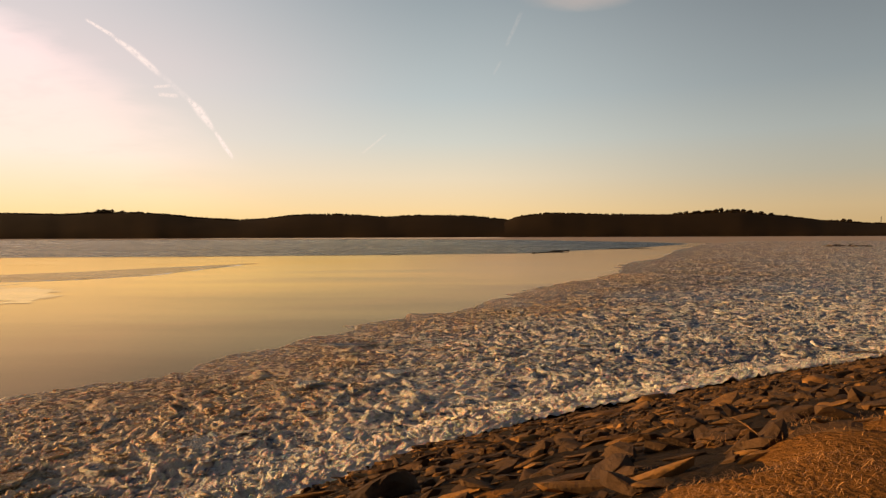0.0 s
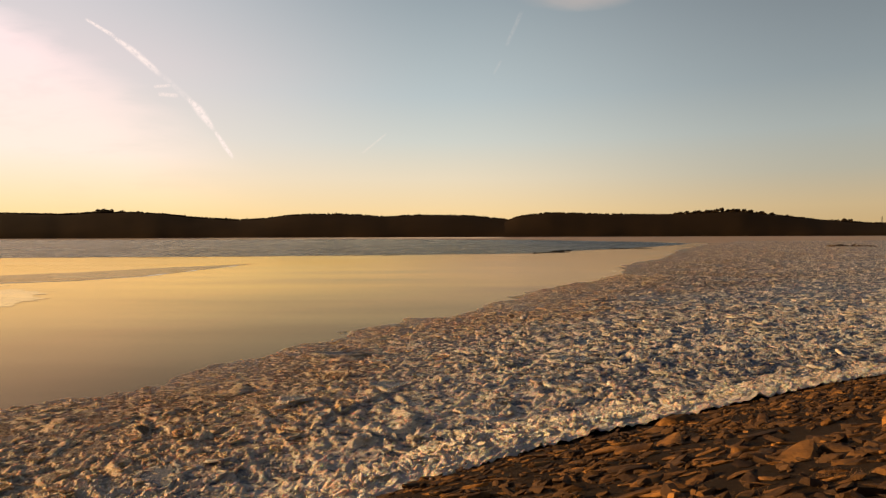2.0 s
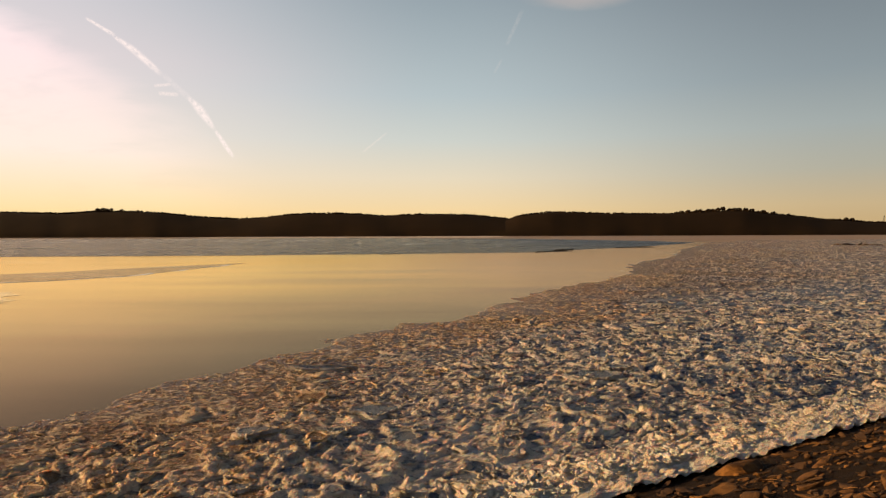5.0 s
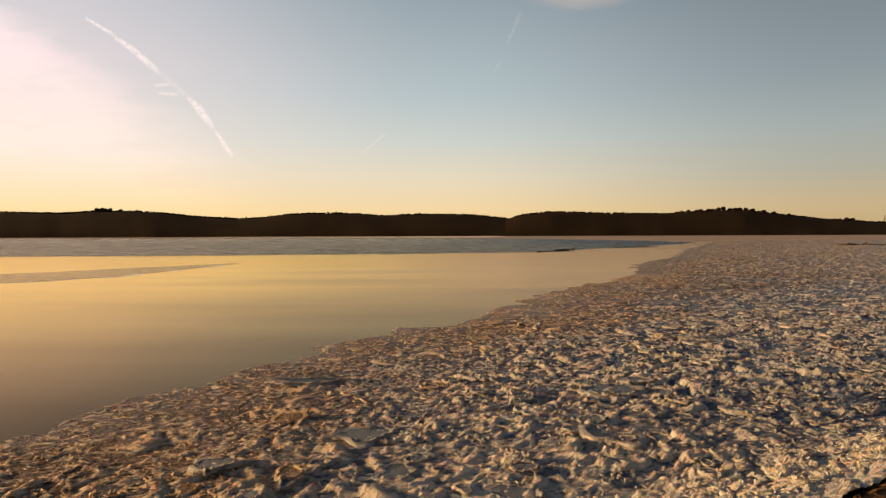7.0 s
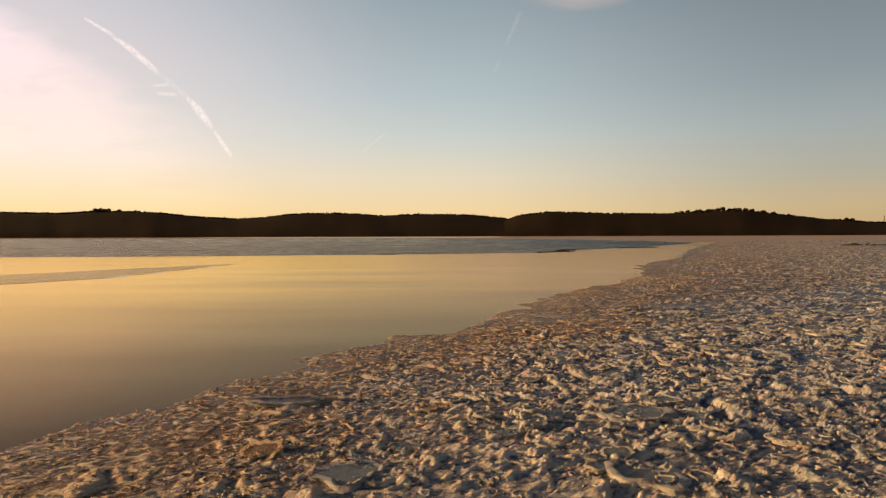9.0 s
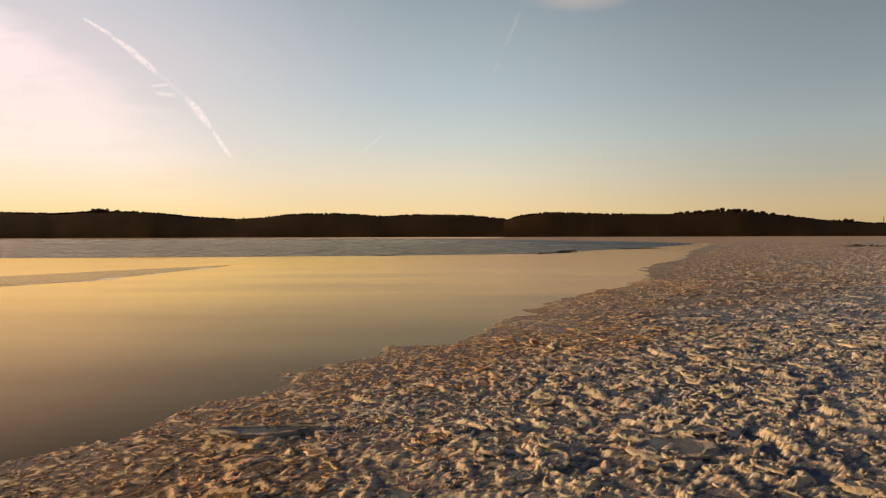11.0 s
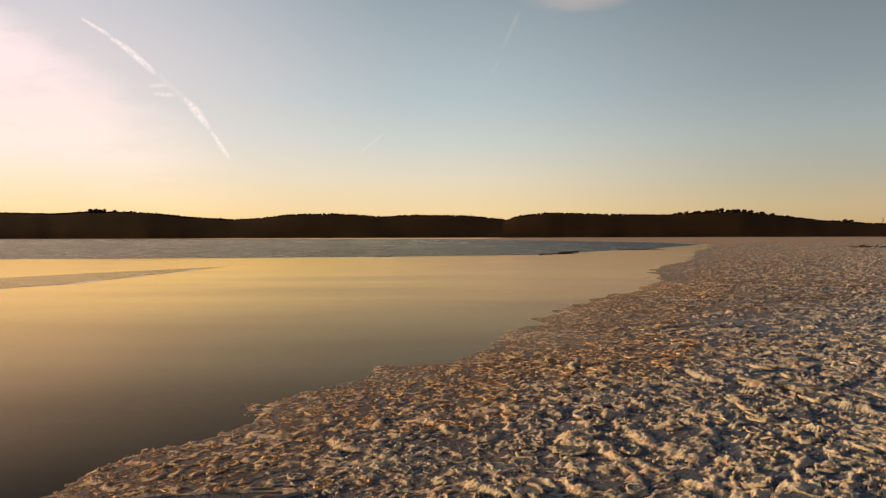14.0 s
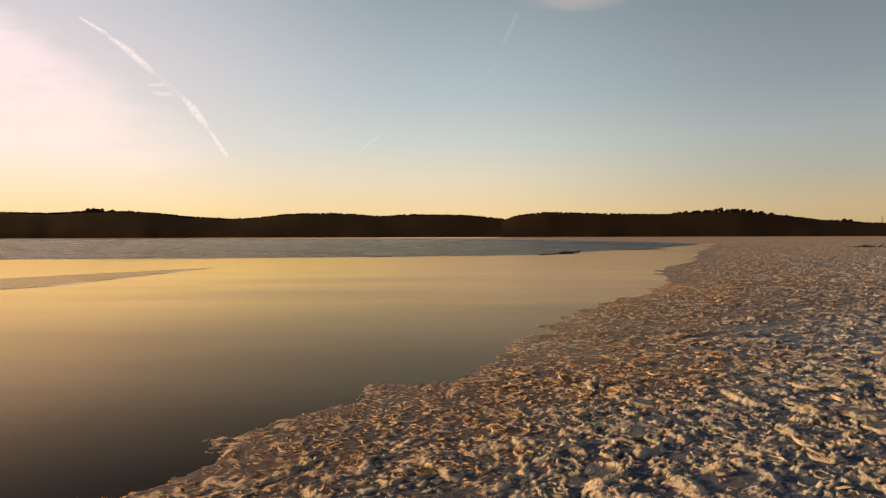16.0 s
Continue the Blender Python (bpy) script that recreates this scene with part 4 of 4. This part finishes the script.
blades("dry_grass", x, y, rng.uniform(0.014, 0.036, len(x)), 1.48, 0.004, STRAW, "short matted straw-yellow winter grass on the bank")
tufts_x, tufts_y = [], []
for k in range(36):
    cx_, cy_ = rng.uniform(0.8, 5), rng.uniform(1.5, 6)
    if 4.5 < float(inland(np.array(cx_), np.array(cy_))) < 9:
        m = int(rng.integers(12, 60))
        tufts_x.append(cx_ + rng.normal(0, 0.07, m))
        tufts_y.append(cy_ + rng.normal(0, 0.07, m))
tx, ty = np.concatenate(tufts_x), np.concatenate(tufts_y)
blades("grass_tufts", tx, ty, rng.uniform(0.04, 0.10, len(tx)), 1.3, 0.0, STRAW, "thin dry grass tufts growing between the stones")


# ---- far shore ----
def ridge(name, shore, crest_y, profile, label, seed, least=1.5):
    """A wooded hill along the far shore: profile gives x and height of its crest."""
    xs = np.arange(profile[0][0], profile[-1][0], 7.0)
    hs = np.interp(xs, [p[0] for p in profile], [p[1] for p in profile])
    k = np.array((0, 0.03, 0.12, 0.25, 0.4, 0.55, 0.7, 0.82, 0.92, 1.0, 1.25, 1.6))
    rise_ = np.array((0, 0.10, 0.24, 0.40, 0.56, 0.71, 0.84, 0.93, 0.98, 1.0, 0.85, 0.3))
    X = np.repeat(xs[None], len(k), 0) * (1 + 0 * k[:, None])
    Y = shore + (crest_y - shore) * k[:, None] + 12 * fbm(X / 60, X * 0 + seed, 3, seed)
    Z = np.maximum(hs - 3.0, -1)[None] * rise_[:, None] + 1.6 * fbm(X / 25, Y / 25, 4, seed + 1) * (k[:, None] > 0.1)
    X = X * (Y / crest_y)
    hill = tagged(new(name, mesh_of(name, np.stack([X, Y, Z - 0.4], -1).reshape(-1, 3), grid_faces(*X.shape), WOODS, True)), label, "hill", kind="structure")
    r = np.random.default_rng(seed)
    n = int(len(xs) * 9)
    cx_ = r.uniform(xs[0], xs[-1], n)
    q = r.uniform(0.9, 1.08, n)
    top = np.interp(cx_, xs, np.maximum(hs - 3.0, -1))
    ok = top > least
    cx_, q, top = cx_[ok], q[ok], top[ok]
    n = len(cx_)
    wy = shore + (crest_y - shore) * q
    wz = top * np.interp(q, k, rise_)
    tall = r.uniform(1.0, 1.7, n) * np.where(r.uniform(size=n) < 0.04, 1.4, 1)
    scale = np.stack([r.uniform(1.4, 3.2, n), r.uniform(1.4, 3.2, n), tall], -1)
    crowns = [lump_shape(400 + i, 1, 1.0, 0.2) for i in range(8)]
    mats_ = turned(r.uniform(0, 6, n), 0 * q, 0 * q, scale)
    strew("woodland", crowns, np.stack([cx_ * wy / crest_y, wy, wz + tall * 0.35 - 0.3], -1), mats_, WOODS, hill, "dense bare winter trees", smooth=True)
    return hill


ridge("hill_west", 880, 1000, ((-1500, 38), (-1004, 41), (-819, 42.4), (-726, 44.8), (-634, 42.6), (-606, 43.5), (-578, 45.7), (-532, 45.5), (-495, 44.5), (-448, 41.1),
                               (-407, 36.3), (-337, 32.3), (-309, 33.2), (-282, 35.4), (-254, 39.4), (-217, 41.2), (-171, 41), (-133, 39), (-92, 36.1), (-77, 37.4), (-50, 38.8),
                               (42, 37.5), (80, 33.6), (107, 30.7), (163, 25.9), (247, 18), (320, 6)), "long low wooded hills on the far shore, dark brown", 17)
ridge("hill_east", 880, 980, ((47, 1), (54, 10.4), (60, 16.8), (78, 24), (105, 30.2), (119, 35.6), (151, 39.6), (169, 41.4), (251, 38.8), (364, 37.5), (401, 40.1),
                              (441, 42.2), (478, 42.1), (510, 38.8), (546, 35.1), (605, 27.6), (641, 26.5), (678, 23.2), (832, 19.5), (1104, 16.8), (1500, 14)),
      "wooded headland on the far shore with a humped crest", 27)


# ---- vapour trails ----
def contrail(points, material, label):
    """A ribbon of vapour high and far away: x, z and width along it, in hundredths of its distance."""
    far = 3700.0
    P = np.array([(a * far / 100, far, b * far / 100 + 4) for a, b, _ in points])
    W = np.array([c * far / 100 for _, _, c in points])
    t = np.linspace(0, len(P) - 1, 8 * (len(P) - 1) + 1)
    i = np.minimum(t.astype(int), len(P) - 2)
    fr = (t - i)[:, None]
    c = P[i] * (1 - fr) + P[i + 1] * fr
    wd = W[i] * (1 - fr[:, 0]) + W[i + 1] * fr[:, 0]
    along = np.gradient(c, axis=0)
    along /= np.linalg.norm(along, axis=1)[:, None]
    nrm = np.stack([-along[:, 2], 0 * t, along[:, 0]], -1)
    v = np.concatenate([c - nrm * wd[:, None] / 2, c + nrm * wd[:, None] / 2])
    m = len(t)
    f = [(a, a + 1, a + 1 + m, a + m) for a in range(m - 1)]
    me = mesh_of("contrail", v, f, material)
    uv = me.uv_layers.new(name="along")
    for loop, slot in zip(me.loops, uv.data):
        k = loop.vertex_index
        slot.uv = ((k % m) / (m - 1), 0.0 if k < m else 1.0)
    return tagged(new("contrail", me), label, "contrail", "vapour trails", "structure")


contrail(((-58.5, 35.4, 0.6), (-53.4, 32.3, 0.9)), TRAIL, "thin white vapour trail in the evening sky")
contrail(((-54.2, 32.6, 0.7), (-50.5, 30.0, 1.5), (-45.8, 25.8, 1.2)), TRAIL, "bright white vapour trail with ragged edges")
contrail(((-46.2, 26.4, 1.2), (-41.0, 21.6, 1.4)), GAP, "faded gap in a vapour trail")
contrail(((-42.0, 22.6, 0.8), (-39.8, 20.2, 2.0), (-37.4, 16.9, 0.8)), TRAIL, "bright white vapour trail with ragged edges")
contrail(((-37.6, 17.2, 0.7), (-35.9, 14.6, 1.1), (-34.4, 12.4, 0.7)), TRAIL, "thin white vapour trail in the evening sky")
contrail(((-13.6, 13.2, 0.4), (-9.2, 16.7, 0.4)), THREAD, "short faint vapour trail")
contrail(((8.0, 26.0, 0.5), (9.4, 28.4, 0.6)), FAINT, "short faint vapour trail")
contrail(((10.0, 30.4, 0.8), (12.8, 36.5, 1.0)), FAINT, "faint broad vapour trail")
contrail(((-47.5, 24.3, 0.7), (-44.4, 24.5, 0.7)), WISP, "small wisp of cloud beside a vapour trail")
contrail(((-46.8, 23.1, 0.9), (-43.2, 22.8, 0.9)), WISP, "small wisp of cloud beside a vapour trail")


# ---- things on the lake ----
sheet("lead", [(-26.6, 87), (-28.2, 72), (-29.6, 61), (-32.5, 56), (-37, 53), (-46, 50.5), (-60, 48), (-75, 52), (-58, 58), (-46, 62), (-40, 68), (-35, 76)],
      0.02, LEAD, "narrow open lead of rippled water in the ice", "water", 0.15)

def tube(points, radii, sides=6):
    """A tapered round bar along points."""
    P = [Vector(p) for p in points]
    verts, faces = [], []
    for i, p in enumerate(P):
        way = (P[min(i + 1, len(P) - 1)] - P[max(i - 1, 0)]).normalized()
        a = way.orthogonal().normalized()
        b = way.cross(a)
        for k in range(sides):
            t = 2 * math.pi * k / sides
            verts.append(p + (a * math.cos(t) + b * math.sin(t)) * radii[i])
    for i in range(len(P) - 1):
        for k in range(sides):
            q = (k + 1) % sides
            faces.append((i * sides + k, i * sides + q, (i + 1) * sides + q, (i + 1) * sides + k))
    return np.array(verts), np.array(faces)


def low_ridge(points, thick, material, label, category, name, rise=1.0):
    """A low uneven ridge lying on the ice."""
    pts, rad = [], []
    for (ax, ay), (bx, by) in zip(points, points[1:]):
        for k in range(5):
            pts.append((ax + (bx - ax) * k / 5 + rng.normal(0, thick * 0.6), ay + (by - ay) * k / 5, thick * 0.3))
            rad.append(thick * rng.uniform(0.5, 1.25))
    rad[0] = rad[-1] = thick * 0.2
    verts, faces = tube(pts, rad)
    verts = np.array(verts) * np.array((1, 1, rise))
    return tagged(new(name, mesh_of(name, verts, faces, material, True)), label, category, kind="structure")


for line, thick in ((((18.5, 128.5), (22, 132), (26, 136.5), (27.5, 139.5)), 0.16), (((24.5, 140), (27, 142.5), (31, 146.5)), 0.26), (((21, 133), (29, 134.5)), 0.1),
                    (((44, 163.5), (52, 168), (59, 170.5)), 0.16), (((-12, 119.5), (-7.5, 121.5)), 0.09)):
    low_ridge(line, thick, DARKWOOD, "dark low ridge of refrozen muddy ice at the open water", "ice ridge", "dark_ridge")
# added flat strip that stands in for the waterline highlight
low_ridge(((-27, 86), (-28.2, 72), (-29.6, 61), (-32.5, 56), (-37, 53), (-46, 50.5), (-60, 48)), 0.30, EDGE_HIGHLIGHT, "thin white strip added as the waterline highlight of the open lead", "ice ridge", "highlight_strip", 0.06)

# a patch of ice broken and frozen again
n = 110
y = rng.normal(41.5, 2.2, n)
x = -0.668 * y - np.abs(rng.normal(0, 3.2, n))
size = rng.uniform(0.25, 0.8, n)
refrozen = tagged(new("refrozen_patch", mesh_of("refrozen_patch", *lump_shape(700, 2, 0.01, 0.1)[:2], ICE_SHEET)), "patch of thin ice broken and frozen again", "ice", kind="structure")
refrozen.location, refrozen.scale = (-31.5, 41, 0.0), (1.4, 1.2, 1.0)
strew("thin_plates", plates_far, np.stack([x + 31.5, y - 41, 0 * x + 0.012], -1) / np.array([1.4, 1.2, 1.0]), turned(rng.uniform(0, 6.28, n), rng.normal(0, 0.002, n), rng.normal(0, 0.002, n), np.stack([size * 1.6, size, 0.005 + 0 * x], -1)),
      THIN_ICE, refrozen, "thin plates frozen flat into the ice", smooth=False)


def stick(x, y, z, length, yaw, rise_, thick, material, label, name="stick"):
    """A bent dry stick with one side twig."""
    c, sn = math.cos(yaw), math.sin(yaw)
    pts = [(x + c * length * k, y + sn * length * k, z + length * (rise_ * k + 0.05 * math.sin(3 * k))) for k in (0, 0.3, 0.65, 1)]
    me = mesh_of(name, *tube(pts, (thick, thick * 0.9, thick * 0.7, thick * 0.35)), material, True)
    ob = tagged(new(name, me), label, "stick", "sticks on the bank")
    mid = Vector(pts[1])
    end = mid + Vector((c * 0.25 - sn * 0.12, sn * 0.25 + c * 0.12, rise_ * 0.3 + 0.08)) * length
    part("twig", mesh_of("twig", *tube([mid, (mid + end) / 2 + Vector((0, 0, 0.01 * length)), end], (thick * 0.6, thick * 0.5, thick * 0.25), 5), material, True), ob)
    return ob


def on_bank(x, y):
    return float(bank_z(np.array(x), np.array(y)))


stick(13.2, 19.6, 0.12, 1.6, radians(-28), -0.02, 0.022, DARKWOOD, "dark bare branch lying on the ice beside the bank", "branch")
stick(1.38, 2.28, on_bank(1.38, 2.28) + 0.02, 0.10, radians(150), 0.6, 0.0020, STRAW, "pale dry stalk leaning against a stone")
for k in range(14):
    x, y = rng.uniform(0.5, 8), rng.uniform(8, 14)
    if 0.8 < float(inland(np.array(x), np.array(y))) < 5:
        stick(x, y, on_bank(x, y) + 0.03, rng.uniform(0.10, 0.24), rng.uniform(0, 6.28), rng.uniform(0.05, 0.3), 0.003, STRAW, "short pale dry stalk among the stones")

# driftwood frozen in far out
pile = tagged(new("driftwood_pile"), "dark tangle of driftwood frozen into the distant ice", "driftwood")
pile.location = (119, 183, 0)
for k in range(18):
    a, b = rng.uniform(-6, 7), rng.uniform(-1.5, 1.5)
    lng, yaw = rng.uniform(1.2, 3.6), rng.normal(0, 0.5)
    low = rng.uniform(0.03, 0.2)
    hi = low + rng.uniform(0.0, 0.6) * (1 if abs(a) < 3.5 else 0.4)
    mid = Vector((a + 0.5 * lng * math.cos(yaw), b + 0.5 * lng * math.sin(yaw), (low + hi) / 2 + 0.08))
    part("log", mesh_of("log", *tube([(a, b, low), mid, (a + lng * math.cos(yaw), b + lng * math.sin(yaw), hi)], (0.22, 0.18, 0.07)), DARKWOOD, True), pile)

# lattice mast on the hill
mast = tagged(new("lattice_mast"), "thin dark steel mast on the distant hill", "mast")
mast.location = (704, 985, 17)
for sx_, sy_ in ((1, 1), (1, -1), (-1, 1), (-1, -1)):
    part("leg", mesh_of("leg", *tube([(0.9 * sx_, 0.9 * sy_, 0), (0.25 * sx_, 0.25 * sy_, 14)], (0.16, 0.12), 4), STEEL), mast)
for z in (10.0, 12.5):
    part("crossarm", mesh_of("crossarm", *tube([(-1.7, 0, z), (0, 0, z + 0.25), (1.7, 0, z)], (0.12, 0.16, 0.12), 4), STEEL), mast)
for k in range(6):
    part("brace", mesh_of("brace", *tube([(-0.85 + 0.1 * k, 0, 2 * k), (0.8 - 0.1 * k, 0, 2 * k + 2)], (0.07, 0.07), 4), STEEL), mast)


# ---- trees that stand out on the crests ----
def tree(x, y, z, tall, wide, seed):
    """A tapered trunk with limbs and a crown of many small clumps."""
    r = np.random.default_rng(seed)
    root = tagged(new("tree"), "dark bare-topped tree on the crest of the far hill", "tree", "trees on the crests")
    root.location = (x, y, z)
    part("trunk", mesh_of("trunk", *tube([(0, 0, -2), (0.1, 0, tall * 0.4), (0, 0.1, tall * 0.85)], (0.35, 0.25, 0.08)), WOODS, True), root)
    for k in range(5):
        a = k * 1.26 + r.uniform(-0.3, 0.3)
        h = tall * r.uniform(0.3, 0.6)
        part("limb", mesh_of("limb", *tube([(0, 0, h), (wide * 0.4 * math.cos(a), wide * 0.4 * math.sin(a), h + tall * 0.2),
                                            (wide * 0.7 * math.cos(a), wide * 0.7 * math.sin(a), h + tall * 0.32)], (0.14, 0.1, 0.04), 5), WOODS, True), root)
    n = 90
    u = r.normal(size=(n, 3))
    u /= np.linalg.norm(u, axis=1)[:, None]
    spots = u * np.array([wide, wide, tall * 0.36]) * r.uniform(0.45, 1, (n, 1)) + np.array([0, 0, tall * 0.66])
    sz = r.uniform(0.5, 1.2, n)
    strew("crown", [lump_shape(500 + k, 1, 0.8, 0.3) for k in range(4)], spots, turned(r.uniform(0, 6, n), 0 * sz, 0 * sz, np.stack([sz] * 3, -1)), WOODS, root, "", smooth=False)


for k, (x, z) in enumerate(((-567, 39.5), (-559, 40), (-552, 39), (-545, 39.5), (-528, 39.5))):
    tree(x, 1000, z - 0.8, 9.0 - (k == 4) * 2.5, 4.2, 600 + k)
for k, (x, z, tall) in enumerate(((370, 31, 7), (378, 31.5, 7.5), (388, 32, 8.5), (402, 33, 8), (408, 34, 7.5), (420, 35, 7.5), (428, 35, 7), (436, 36, 8), (444, 36.5, 9.5),
                                  (455, 36, 7), (463, 36, 8), (470, 36, 8), (480, 36, 7.5), (490, 35, 7.5), (508, 33, 7), (524, 31, 6.5), (640, 20.5, 7), (650, 20, 6.5))):
    tree(x, 980, z, tall, 4.0, 630 + k)
